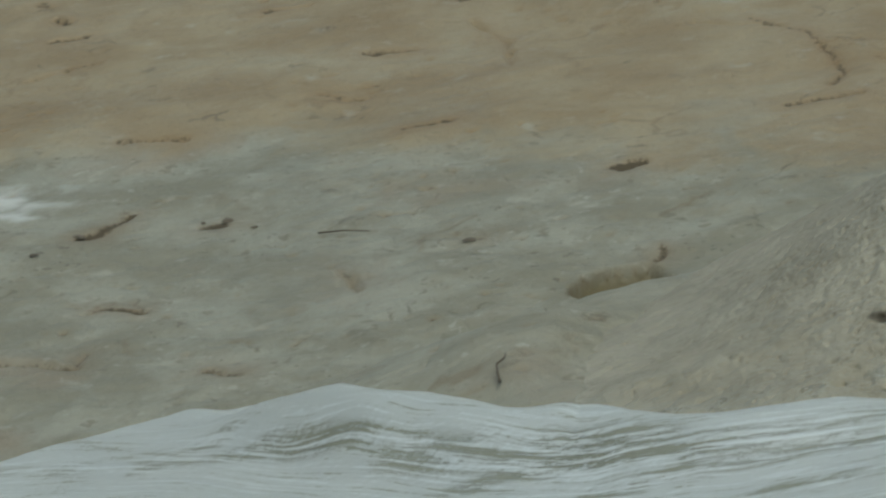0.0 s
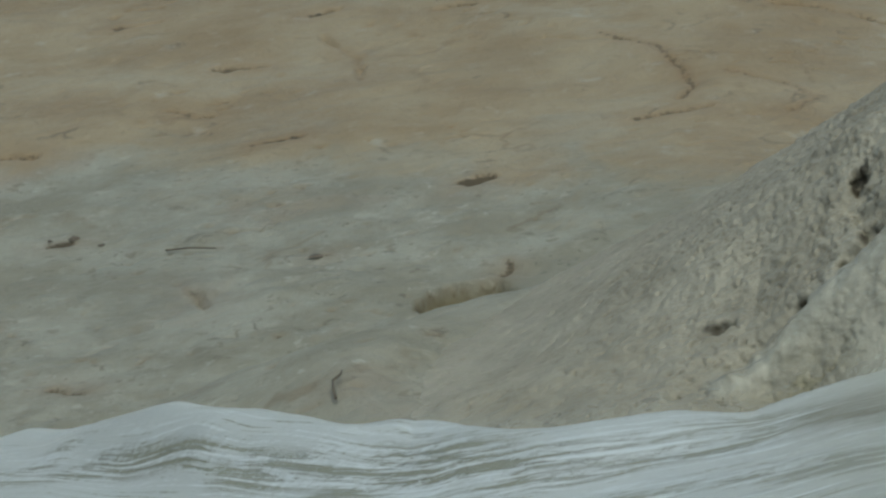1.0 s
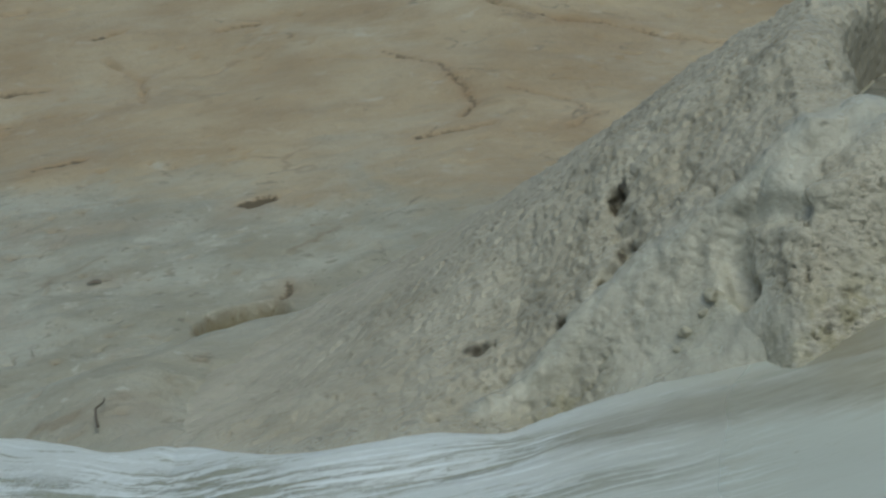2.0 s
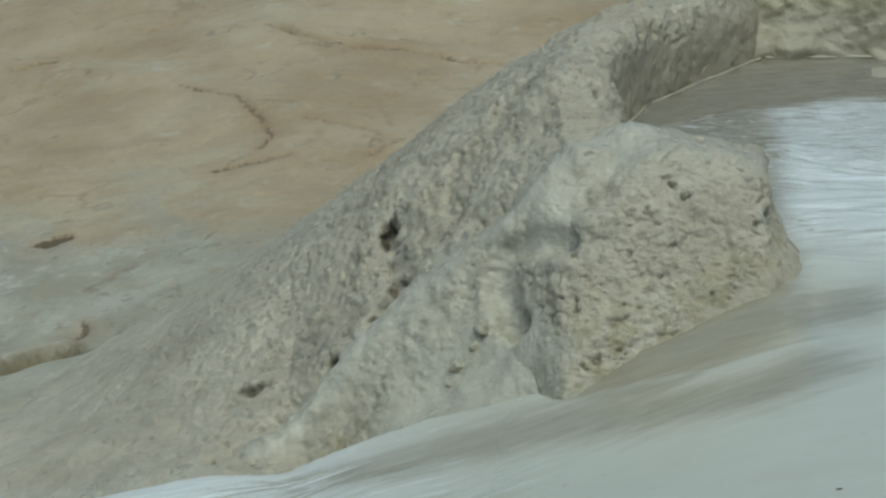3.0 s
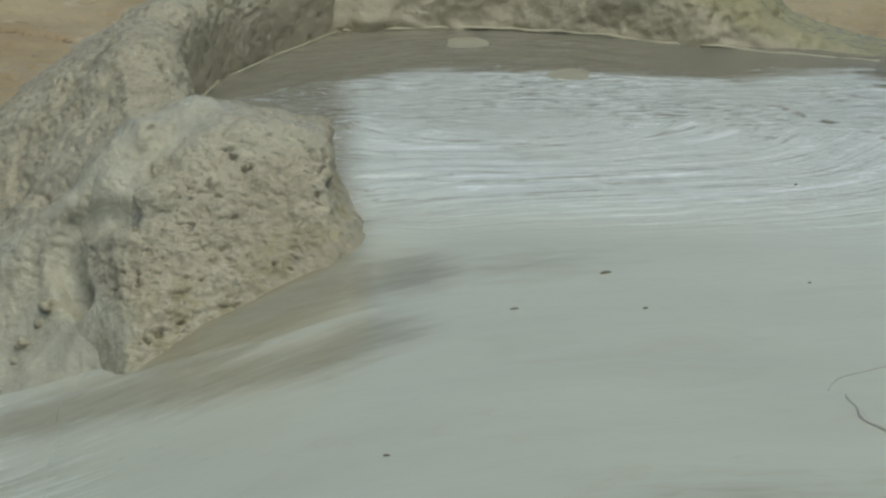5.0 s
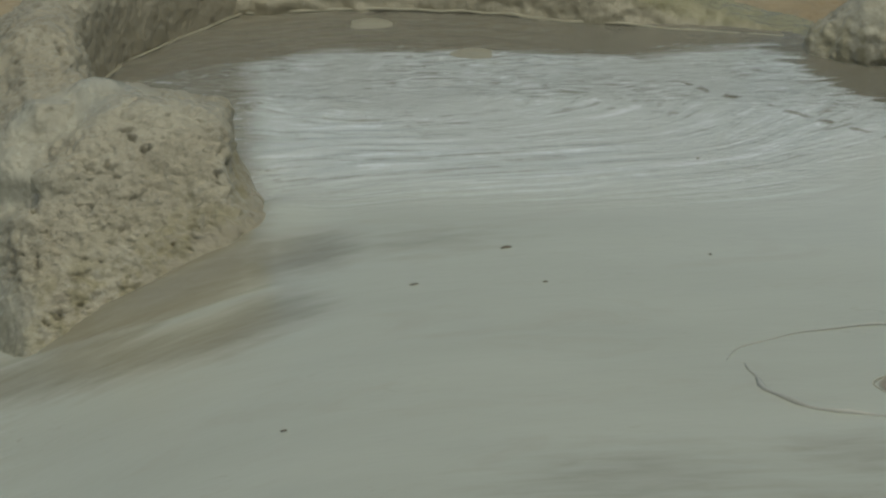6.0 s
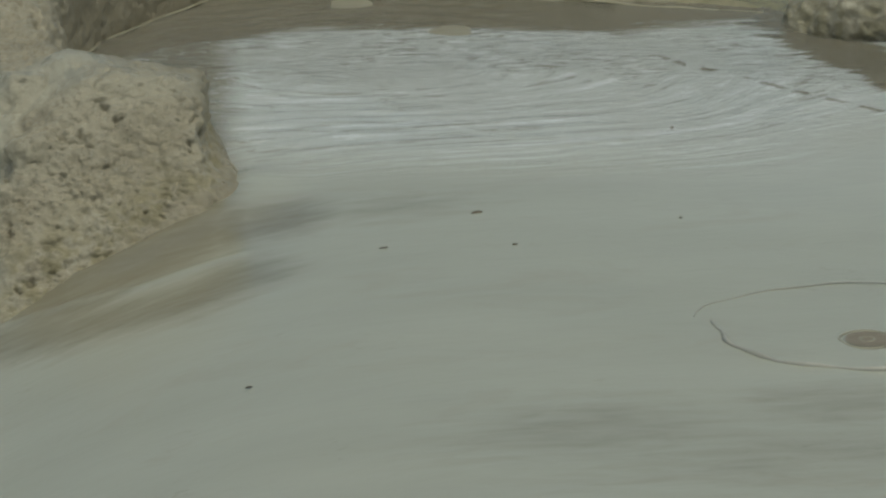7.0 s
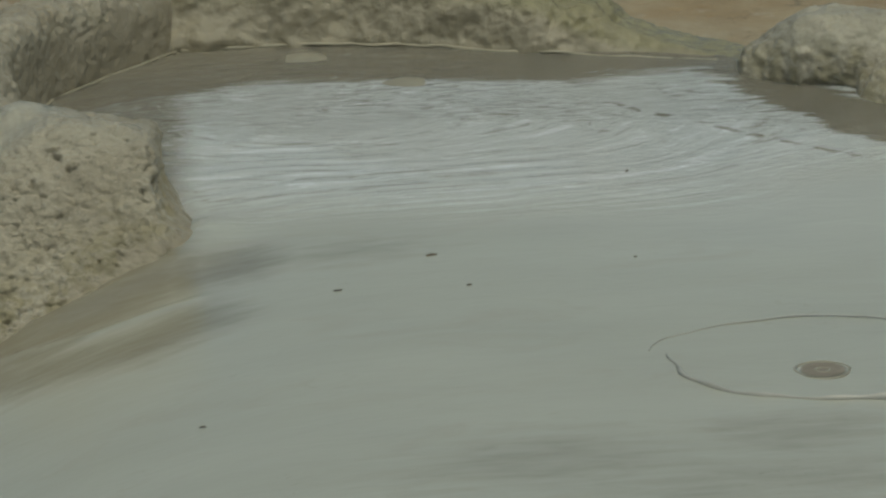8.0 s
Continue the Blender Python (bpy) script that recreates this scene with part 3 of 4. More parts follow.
# ---- ground ----
def ground():
    """One sheet: fine near the walk, wide cells out to the horizon."""
    xs, ys = spaced(-4.6, 3.4, 0.0125, 900), spaced(-0.8, 7.2, 0.0125, 900)
    x, y = np.meshgrid(xs, ys, indexing="ij")
    shape = x.shape
    z = terrain(x, y)
    near = sstep(14, 8, np.hypot(x, y - 2))
    broad = layered(flat(x, y * 1.4, 0.8, 2.0), 4).reshape(shape)
    fine = layered(flat(x, y * 1.2, 7.0, 5.0), 4, 0.55).reshape(shape)
    dabs = layered(flat(x * 0.55, y, 9.0, 3.3), 3, 0.6).reshape(shape)
    spots = sstep(0.5, 0.75, layered(flat(x * 0.6, y, 21.0, 8.8), 2, 0.5)).reshape(shape) * sstep(-0.1, 0.4, layered(flat(x, y, 1.6, 4.1), 2)).reshape(shape)
    z = z + near * (0.03 * broad + (0.004 * fine + 0.003 * dabs) * (1 + 0.8 * sstep(4.4, 3.2, y)) - 0.012 * spots)
    stain_shade, dent = np.zeros(shape), np.zeros(shape)
    wobble = layered(flat(x, y, 11, 9.0), 3).reshape(shape)
    shiver = layered(flat(x, y, 14, 4.0), 3).reshape(shape)
    broken = sstep(-0.35, 0.25, layered(flat(x, y, 6, 1.0), 2)).reshape(shape)
    for pts, width, depth, k in [(*c[:3], 0.72 * c[3]) for c in FAR_CRACKS] + [(*c[:3], 0.95 * c[3]) for c in NEAR_CRACKS]:
        px, py = zip(*pts)
        m = (x > min(px) - 0.4) & (x < max(px) + 0.4) & (y > min(py) - 0.5) & (y < max(py) + 0.5)
        d, _ = to_path(x[m] + 0.01 * wobble[m], y[m] + 0.014 * shiver[m], pts)
        whole = np.maximum(broken[m], 0.9) if len(pts) == 2 else broken[m]
        w = np.maximum(0.42 * width * (0.4 + 0.7 * whole), 0.012)
        dent[m] = np.maximum(dent[m], depth * np.exp(-(d / w) ** 2) * (0.3 + 0.7 * broken[m]))
        stain_shade[m] = np.maximum(stain_shade[m], k * np.clip(1.05 * np.exp(-(d / (w * 1.1)) ** 2) * (0.6 + 0.4 * whole) + 0.42 * np.exp(-(d / (w * 6)) ** 2), 0, 1))
    hollow = sstep(1.05, 0.9, np.hypot((x + 1.8) / 0.14, (y - 2.76 - 0.25 * (x + 1.8)) / 0.15) + 0.1 * wobble)
    z = z - dent - 0.07 * hollow
    stain_shade = np.maximum(stain_shade, 0.55 * spots * near)
    # Shade painted along the hollow's upper-left rim.
    stain_shade = np.maximum(stain_shade, 0.5 * sstep(0.05, 0.3, hollow) * sstep(0.95, 0.5, hollow) * sstep(-0.06, 0.05, (y - 2.78) - 0.9 * (x + 1.81)))
    inner = sstep(flow_edge(x) - 0.03, flow_edge(x) - 0.14, y) * sstep(0.3, -0.2, x) * sstep(-3.2, -2.6, y)
    reach, _ = crest_near(x, y)
    z = z - 0.09 * inner - (0.05 * sstep(1.35, 1.15, reach) + 0.18 * sstep(1.05, 0.8, reach)) * sstep(0.25, -0.1, x) - 0.6 * sstep(-0.3, -0.15, x) * sstep(1.3, 0.9, y + 0.35 * np.maximum(x - 0.6, 0)) * sstep(3.2, 2.6, x) * sstep(-3.0, -2.4, y)
    tan = sstep(3.1, 4.8, y + 0.5 * broad + 0.25 * (x + 2))
    frost = 0.8 * sstep(0.55, 1.0, np.exp(-(((x + 4.0) / 0.5) ** 2 + ((y - 3.9) / 0.35) ** 2)) + 0.3 * fine)
    verts = np.stack([x.ravel(), y.ravel(), z.ravel()], 1)
    ob = new("ground", sheet_mesh("ground", verts, grid_faces(*shape), GROUND, dict(stain_shade=stain_shade, tan=tan, frost=frost, crust=sstep(2.0, 1.15, reach + 0.25 * broad), ochre=hollow)))
    return tagged(ob, "dried mudflat, grey near and tan beyond, with rusty cracks", "ground", kind="structure")


FAR_CRACKS = [
    ([(-1.61, 5.17), (-1.4, 4.92), (-1.31, 4.68), (-1.27, 4.53), (-1.31, 4.4)], 0.026, 0.015, 0.85),
    ([(-1.43, 4.25), (-1.33, 4.27), (-1.21, 4.27)], 0.018, 0.03, 1.0),
    ([(-1.17, 4.65), (-0.99, 4.54), (-0.88, 4.37), (-0.96, 4.26)], 0.022, 0.012, 0.75),
    ([(-2.2, 5.62), (-2.09, 5.65)], 0.035, 0.04, 0.9),
    ([(-2.64, 5.67), (-2.56, 5.72)], 0.03, 0.05, 1.0),
    ([(-2.57, 5.43), (-2.42, 5.2), (-2.37, 4.91)], 0.025, 0.035, 0.6),
    ([(-2.89, 5.14), (-2.73, 5.16)], 0.03, 0.04, 1.0),
    ([(-3.22, 6.11), (-2.96, 6.17)], 0.03, 0.03, 0.8),
    ([(-1.78, 5.84), (-1.66, 5.91)], 0.03, 0.03, 0.8),
    ([(-1.37, 5.73), (-1.21, 5.51), (-1.05, 5.43), (-0.88, 5.42), (-0.69, 5.33), (-0.45, 5.27)], 0.03, 0.04, 0.8),
    ([(-1.8, 5.19), (-1.51, 5.06), (-1.37, 4.86)], 0.03, 0.02, 0.4),
]
NEAR_CRACKS = [
    ([(-1.93, 3.73), (-1.88, 3.74), (-1.84, 3.77)], 0.05, 0.025, 0.95),
    ([(-2.63, 4.31), (-2.49, 4.33)], 0.025, 0.03, 0.8),
    ([(-2.98, 4.75), (-2.84, 4.7)], 0.03, 0.03, 0.6),
    ([(-3.34, 5.75), (-3.19, 5.79)], 0.02, 0.03, 0.7),
    ([(-4.24, 6.13), (-4.17, 6.05)], 0.03, 0.03, 0.6),
    ([(-4.12, 5.86), (-4.06, 5.82)], 0.03, 0.03, 0.7),
    ([(-4.08, 5.64), (-3.97, 5.67)], 0.03, 0.03, 0.8),
    ([(-4.07, 5.19), (-3.85, 5.35)], 0.03, 0.02, 0.5),
    ([(-3.58, 4.44), (-3.36, 4.41)], 0.04, 0.03, 0.6),
    ([(-2.89, 2.34), (-2.79, 2.27)], 0.035, 0.04, 0.7),
    ([(-3.51, 2.48), (-3.39, 2.46), (-3.28, 2.41), (-3.27, 2.52)], 0.035, 0.035, 0.6),
    ([(-2.68, 3.08), (-2.6, 2.99), (-2.55, 2.86)], 0.02, 0.025, 0.5),
    ([(-1.715, 3.03), (-1.7, 2.99), (-1.72, 2.94)], 0.024, 0.03, 0.7),
    ([(-3.13, 3.54), (-3.07, 3.55)], 0.03, 0.04, 0.9),
    ([(-2.28, 3.2), (-2.24, 3.2)], 0.03, 0.03, 0.7),
    ([(-3.51, 3.51), (-3.46, 3.54), (-3.41, 3.63), (-3.39, 3.72)], 0.018, 0.025, 0.9),
    ([(-3.31, 2.86), (-3.17, 2.83)], 0.025, 0.03, 0.8),
]
ground()


# ---- the rim: solids of crusted mud ----
def pool_inside(x, y):
    """Signed distance in plan to the pool's outline, negative over the pool."""
    pts = [(-0.27, 0.1), *SHORE[:7], (1.3, 0.62), (3.0, 0.6), (3.0, -0.6), (0.1, -0.6), (0.0, 0.02), (-0.2, 0.05)]
    d, _ = to_path(x, y, [*pts, pts[0]])
    odd = np.zeros(np.shape(x), bool)
    for (ax, ay), (bx, by) in zip(pts, [*pts[1:], pts[0]]):
        odd ^= ((ay > y) != (by > y)) & (x < (bx - ax) * (y - ay) / (by - ay + 1e-9) + ax)
    return np.where(odd, -d, d)


HOLES = [(-0.747, 0.12, -0.12, 0.018, 0.035, 0.045), (-0.725, -0.1, -0.16, 0.025, 0.03, 0.022), (-1.01, -0.1, -0.39, 0.045, 0.02, 0.016),
         (-0.85, -0.19, -0.29, 0.016, 0.02, 0.02), (-1.07, -0.34, -0.5, 0.03, 0.02, 0.02), (-0.464, -0.37, -0.152, 0.028, 0.035, 0.022)]


def pits(d, x, y, z, holes):
    for px, py, pz, a, b, c in holes:
        r = np.sqrt(((x - px) / a) ** 2 + ((y - py) / b) ** 2 + ((z - pz) / c) ** 2)
        near = r < 4
        r[near] += 0.55 * grain(np.stack([x[near], y[near], z[near]], 1) * 38 + 3)
        d = smax(d, (1 - r) * min(a, b, c), 0.012)
    return d


SPILL = [(-0.3, -0.1), (-0.38, -0.17), (-0.46, -0.2), (-0.55, -0.21), (-0.69, -0.2), (-0.8, -0.22), (-0.89, -0.26), (-0.98, -0.31)]


CREVICES = [([(-0.755, 0.17), (-0.74, 0.06), (-0.725, -0.06), (-0.72, -0.12), (-0.75, -0.14)], 0.035), ([(-0.86, -0.2), (-0.95, -0.25), (-1.08, -0.33)], 0.015), ([(-0.52, -0.17), (-0.58, -0.09), (-0.62, 0.05)], 0.015)]


def slope_height(x, y, drop=0.12):
    h = apron(x, y)
    h = h - 0.075 * np.exp(-(((x + 0.56) / 0.13) ** 2 + ((y + 0.37) / 0.14) ** 2))
    h = h - 0.09 * np.exp(-(((x + 0.8) / 0.2) ** 2 + ((y + 0.38) / 0.14) ** 2))
    e = flow_edge(x)
    rise = np.interp(x, [-0.62, -0.5, -0.42, -0.3, 0.0], [0.0, 0.05, 0.035, -0.01, -0.05])
    floor = flow_level(x, y) - 0.003 + smin(0.38 * (y - e), rise, 0.02)
    h = h + (smax(h, floor, 0.02) - h) * sstep(-0.7, -0.55, x) * sstep(0.0, -0.15, y)
    d, _ = to_path(x, y, SPILL)
    for path, deep in CREVICES:
        r, _ = to_path(x, y, path)
        r = r + 0.016 * grain(flat(x, y, 24, 2.0)).reshape(np.shape(x))
        h = h - deep * np.exp(-(r / 0.022) ** 2) * sstep(-0.5, 0.2, grain(flat(x, y, 14, 6.0))).reshape(np.shape(x)) + 0.3 * deep * np.exp(-((r - 0.05) / 0.04) ** 2)
    reach, _ = crest_near(x, y)
    d = d + 0.03 * layered(flat(x, y, 17, 3.0), 2).reshape(np.shape(x))
    return h + 0.017 * np.exp(-(d / 0.035) ** 2) - 0.07 * sstep(1.2, 1.6, reach) - drop * sstep(e - 0.0, e - 0.12, y)


def sampled(height, lo, hi, step):
    """A height worked out once on a fine net, then read off between its points."""
    gx, gy = np.arange(lo[0], hi[0], step), np.arange(lo[1], hi[1], step)
    net = height(*np.meshgrid(gx, gy, indexing="ij"))

    def read(x, y):
        u, v = np.clip((x - lo[0]) / step, 0, len(gx) - 1.001), np.clip((y - lo[1]) / step, 0, len(gy) - 1.001)
        i, j = u.astype(int), v.astype(int)
        a, b = u - i, v - j
        return (net[i, j] * (1 - b) + net[i, j + 1] * b) * (1 - a) + (net[i + 1, j] * (1 - b) + net[i + 1, j + 1] * b) * a

    return read


mud_sheet()
SLOPE = sampled(slope_height, (-1.9, -0.95), (0.25, 2.2), 0.005)


def crescent(x, y, z):
    """Distance to the curved groove between the spill and the boulder."""
    path = [(-0.39, -0.33, 0.025), (-0.455, -0.285, 0.014), (-0.51, -0.262, -0.028), (-0.52, -0.292, -0.085), (-0.495, -0.338, -0.14), (-0.464, -0.37, -0.155)]
    best = 9.0
    for (ax, ay, az), (bx, by, bz) in zip(path[:-1], path[1:]):
        dx, dy, dz = bx - ax, by - ay, bz - az
        k = np.clip(((x - ax) * dx + (y - ay) * dy + (z - az) * dz) / (dx * dx + dy * dy + dz * dz), 0, 1)
        best = np.minimum(best, np.sqrt((x - ax - k * dx) ** 2 + (y - ay - k * dy) ** 2 + (z - az - k * dz) ** 2))
    return best


def mound_solid(x, y, z):
    d = (z - SLOPE(x, y)) * 0.74
    inner = pool_inside(x, y) - 0.25 * np.maximum(z, 0) * 0.3
    d = smax(d, -inner * 0.95, 0.05)
    d = smax(d, 0.034 - crescent(x, y, z), 0.025)
    lobe = np.sqrt((x + 0.39) ** 2 + (y - 0.2) ** 2 + (z - 0.1) ** 2) - 0.1
    d = smin(d, lobe, 0.05)
    d = smax(d, (x - 0.05) + 0.1 * (z - 0.1), 0.03)
    return pits(d, x, y, z, HOLES)


def drape(x, y, z):
    """Distance to the line down which the spill lies over the boulder's shoulder."""
    k = np.clip((-(x + 0.27) * 0.14 - (y + 0.08) * 0.12 - (z - 0.115) * 0.085) / 0.0412, 0, 1)
    return np.sqrt((x + 0.27 + 0.14 * k) ** 2 + (y + 0.08 + 0.12 * k) ** 2 + (z - 0.115 + 0.085 * k) ** 2)


CHIPPED = [(-0.12, -0.46, -0.015, 0.03, 0.014, 0.007), (-0.065, -0.465, -0.03, 0.024, 0.014, 0.008), (-0.23, -0.425, -0.012, 0.008, 0.01, 0.009), (-0.2, -0.425, -0.012, 0.008, 0.01, 0.009),
           (-0.3, -0.5, -0.085, 0.022, 0.012, 0.008), (-0.335, -0.545, -0.115, 0.03, 0.014, 0.01), (-0.22, -0.535, -0.105, 0.016, 0.012, 0.007), (-0.02, -0.43, 0.03, 0.008, 0.012, 0.022),
           (-0.37, -0.375, 0.005, 0.007, 0.012, 0.012), (0.0, -0.3, 0.07, 0.012, 0.016, 0.008), (-0.26, -0.48, -0.06, 0.02, 0.01, 0.005)]


def boulder_solid(x, y, z):
    faces = [((0.0, -0.68, 0.73), (-0.2, -0.43, -0.02)), ((0.16, 0.2, 0.965), (-0.2, -0.12, 0.168)), ((1.0, -0.03, 0.03), (0.006, -0.12, 0.08)),
             ((0.1, 1.0, 0.1), (0.0, 0.06, 0.0)), ((-0.8, -0.42, 0.42), (-0.44, -0.36, -0.04)), ((-0.55, -0.1, 0.8), (-0.27, -0.15, 0.145)), ((0.72, -0.62, 0.3), (0.0, -0.5, -0.05))]
    d = -9.0
    for n, p in faces:
        n = np.array(n) / np.linalg.norm(n)
        d = smax(d, (x - p[0]) * n[0] + (y - p[1]) * n[1] + (z - p[2]) * n[2], 0.03)
    k = np.clip((-0.1 - y) / 0.24, 0, 1)
    skirt = np.sqrt((x + 0.055 - 0.045 * k) ** 2 + (y + 0.1 + 0.24 * k) ** 2 + (z + 0.09 + 0.02 * k) ** 2) - 0.118
    d = smin(d, skirt, 0.055)
    k = np.clip(((x + 0.43) * 0.1 - (y + 0.42) * 0.1) / 0.02, 0, 1)
    foot = np.sqrt((x + 0.43 - 0.1 * k) ** 2 + (y + 0.42 + 0.1 * k) ** 2 + (z + 0.205) ** 2) - 0.05
    d = smin(d, foot, 0.05)
    brow = np.sqrt(((x + 0.33) / 1.6) ** 2 + (y + 0.335) ** 2 + (z - 0.06) ** 2) - 0.03
    d = smin(smax(d, 0.034 - crescent(x, y, z), 0.03), brow, 0.03)
    d = smin(d, drape(x, y, z) - 0.055, 0.06)
    return pits(d, x, y, z, HOLES[-1:] + CHIPPED)


def wall_solid(x, y, z):
    d = (z - apron(x, y)) * 0.74
    inner = pool_inside(x, y) - 0.35 * np.maximum(z, 0)
    d = smax(d, -inner * 0.95, 0.04)
    d = smax(d, 0.03 - x, 0.02)
    knob = np.sqrt(((x - 0.1) / 1.3) ** 2 + (y - 1.06) ** 2 + (z - 0.015) ** 2) - 0.05
    return smin(d, knob, 0.03)


def rock_solid(x, y, z):
    d = 9.0
    for (ax, ay, az), (bx, by, bz), r in [((1.36, 0.65, -0.03), (1.46, 0.61, 0.03), 0.1), ((1.46, 0.61, 0.03), (2.2, 0.42, 0.0), 0.115), ((1.6, 0.42, -0.045), (1.9, 0.2, -0.04), 0.115)]:
        dx, dy, dz = bx - ax, by - ay, bz - az
        k = np.clip(((x - ax) * dx + (y - ay) * dy + (z - az) * dz) / (dx * dx + dy * dy + dz * dz), 0, 1)
        d = smin(d, np.sqrt((x - ax - k * dx) ** 2 + (y - ay - k * dy) ** 2 + (z - az - k * dz) ** 2) - r, 0.05)
    return d


def crusted(name, solid, lo, hi, step, mat, label, wet_of, floor, coarse=0.012, medium=0.006, pores=0.008, outer=9.0):
    verts, faces = surface(solid, lo, hi, step)
    wet = np.clip(wet_of(verts[:, 0], verts[:, 1], verts[:, 2]), 0, 1)
    facing = pool_inside(verts[:, 0], verts[:, 1] + 0.0)
    soaked = sstep(0.055, 0.025, facing) * sstep(0.17, 0.1, verts[:, 2] + 0.03 * grain(verts * 12)) * sstep(0.25, 0.4, verts[:, 1]) * sstep(1.25, 1.15, verts[:, 0])
    above = verts[:, 2] - flow_level(verts[:, 0], verts[:, 1])
    soaked = np.maximum(soaked, sstep(0.075, 0.03, above + 0.25 * np.maximum(-0.05 - verts[:, 0], 0) + 0.02 * grain(verts * 14)) * sstep(-0.5, -0.35, verts[:, 0]) * sstep(0.0, -0.1, verts[:, 1]) * sstep(0.2, 0.1, verts[:, 0]))
    yellow = np.clip(0.8 * sstep(0.17, 0.04, above + 0.05 * grain(verts * 9 + 4)) * sstep(-0.5, -0.4, verts[:, 0]) + 0.9 * np.exp(-(((verts[:, 0] + 0.56) / 0.08) ** 2 + ((verts[:, 1] + 0.38) / 0.06) ** 2)) + 0.8 * np.exp(-(((verts[:, 0] + 0.82) / 0.09) ** 2 + ((verts[:, 1] + 0.35) / 0.05) ** 2)), 0, 1)
    wet = wet * (1 - 0.8 * np.exp(-(((verts[:, 0] + 0.84) / 0.1) ** 2 + ((verts[:, 1] + 0.36) / 0.05) ** 2)))
    calm = np.maximum(np.maximum(wet, 0.8 * soaked), 0.78 * sstep(outer, outer + 0.6, crest_near(verts[:, 0], verts[:, 1])[0]))
    verts, pit_shade = spattered(verts, faces, calm, coarse, medium, pores)
    # Shade to paint inside the hollows of HOLES and CHIPPED.
    hole_shade = np.zeros(len(verts))
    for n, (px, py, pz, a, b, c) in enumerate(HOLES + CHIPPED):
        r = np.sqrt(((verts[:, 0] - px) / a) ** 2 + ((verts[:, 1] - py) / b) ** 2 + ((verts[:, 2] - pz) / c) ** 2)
        hole_shade = np.maximum(hole_shade, (1.0 if n < len(HOLES) else 0.3) * sstep(1.4, 0.7, r + 0.5 * grain(verts * 45)))
        wet = wet * sstep(0.9, 1.5, r)
    keep = verts[:, 2] > floor(verts[:, 0], verts[:, 1])
    verts, faces, values = kept(verts, faces, keep, dict(wet=wet, pit_shade=pit_shade, calm=calm, soaked=soaked, hole_shade=hole_shade, yellow=yellow))
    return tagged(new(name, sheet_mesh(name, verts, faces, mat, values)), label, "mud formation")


def mound_wet(x, y, z):
    d, _ = to_path(x, y, SPILL)
    px, py = zip(*SPILL[::-1])
    ragged = 0.045 * layered(flat(x, y, 11), 3)
    front = sstep(0.0, 0.03, np.interp(x, px, py) - y + ragged) * sstep(-1.05, -0.92, x)
    low = sstep(0.1, -0.02, y - flow_edge(x) + 0.05 * layered(flat(x, y, 6), 2))
    return np.maximum(np.maximum(np.exp(-((d + ragged) / 0.04) ** 2), np.maximum(0.5 * low, 0.98 * sstep(0.24, 0.1, y - flow_edge(x) + ragged) * sstep(-0.85, -0.68, x))), np.maximum(0.5 * front, 0.85 * np.exp(-(crescent(x, y, z) / 0.07) ** 2)))


def under(x, y):
    return np.minimum(flow_level(x, y) - 0.12, terrain(x, y) - 0.14)


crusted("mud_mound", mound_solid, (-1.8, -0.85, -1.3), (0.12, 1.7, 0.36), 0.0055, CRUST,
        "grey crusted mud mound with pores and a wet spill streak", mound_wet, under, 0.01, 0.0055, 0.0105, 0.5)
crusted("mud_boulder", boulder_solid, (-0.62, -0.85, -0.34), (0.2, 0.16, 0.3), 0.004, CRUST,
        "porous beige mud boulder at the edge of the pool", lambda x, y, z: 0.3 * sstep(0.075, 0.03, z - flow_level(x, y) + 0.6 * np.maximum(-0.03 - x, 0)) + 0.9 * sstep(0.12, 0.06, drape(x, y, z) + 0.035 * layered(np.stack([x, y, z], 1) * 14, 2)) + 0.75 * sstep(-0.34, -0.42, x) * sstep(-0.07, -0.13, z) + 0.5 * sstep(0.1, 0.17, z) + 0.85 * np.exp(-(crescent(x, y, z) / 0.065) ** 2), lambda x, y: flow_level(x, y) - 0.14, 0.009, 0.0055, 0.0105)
crusted("rim_wall", wall_solid, (-0.05, 0.6, -0.5), (1.5, 1.75, 0.36), 0.0065, WALL,
        "wet yellowish lumpy mud wall behind the pool", lambda x, y, z: 0.55 + 0.3 * sstep(0.05, 0.0, z), under, 0.024, 0.01, 0.006)
crusted("rim_boulder", rock_solid, (1.15, -0.15, -0.3), (2.4, 0.85, 0.3), 0.0065, CRUST,
        "rounded grey mud lump at the pool's edge", lambda x, y, z: 0.25 + 0.35 * sstep(0.06, 0.1, z), lambda x, y: 0 * x - 0.14, 0.014, 0.007, 0.009)


# ---- bits adrift on the mud ----
def bark():
    s = Net("wet_bark")
    return s.done(s.mix(s.noise(120, 3), (0.075, 0.06, 0.04), (0.16, 0.13, 0.09)), 0.5, s.bump(s.noise(300, 2), 0.001))


BARK = bark()


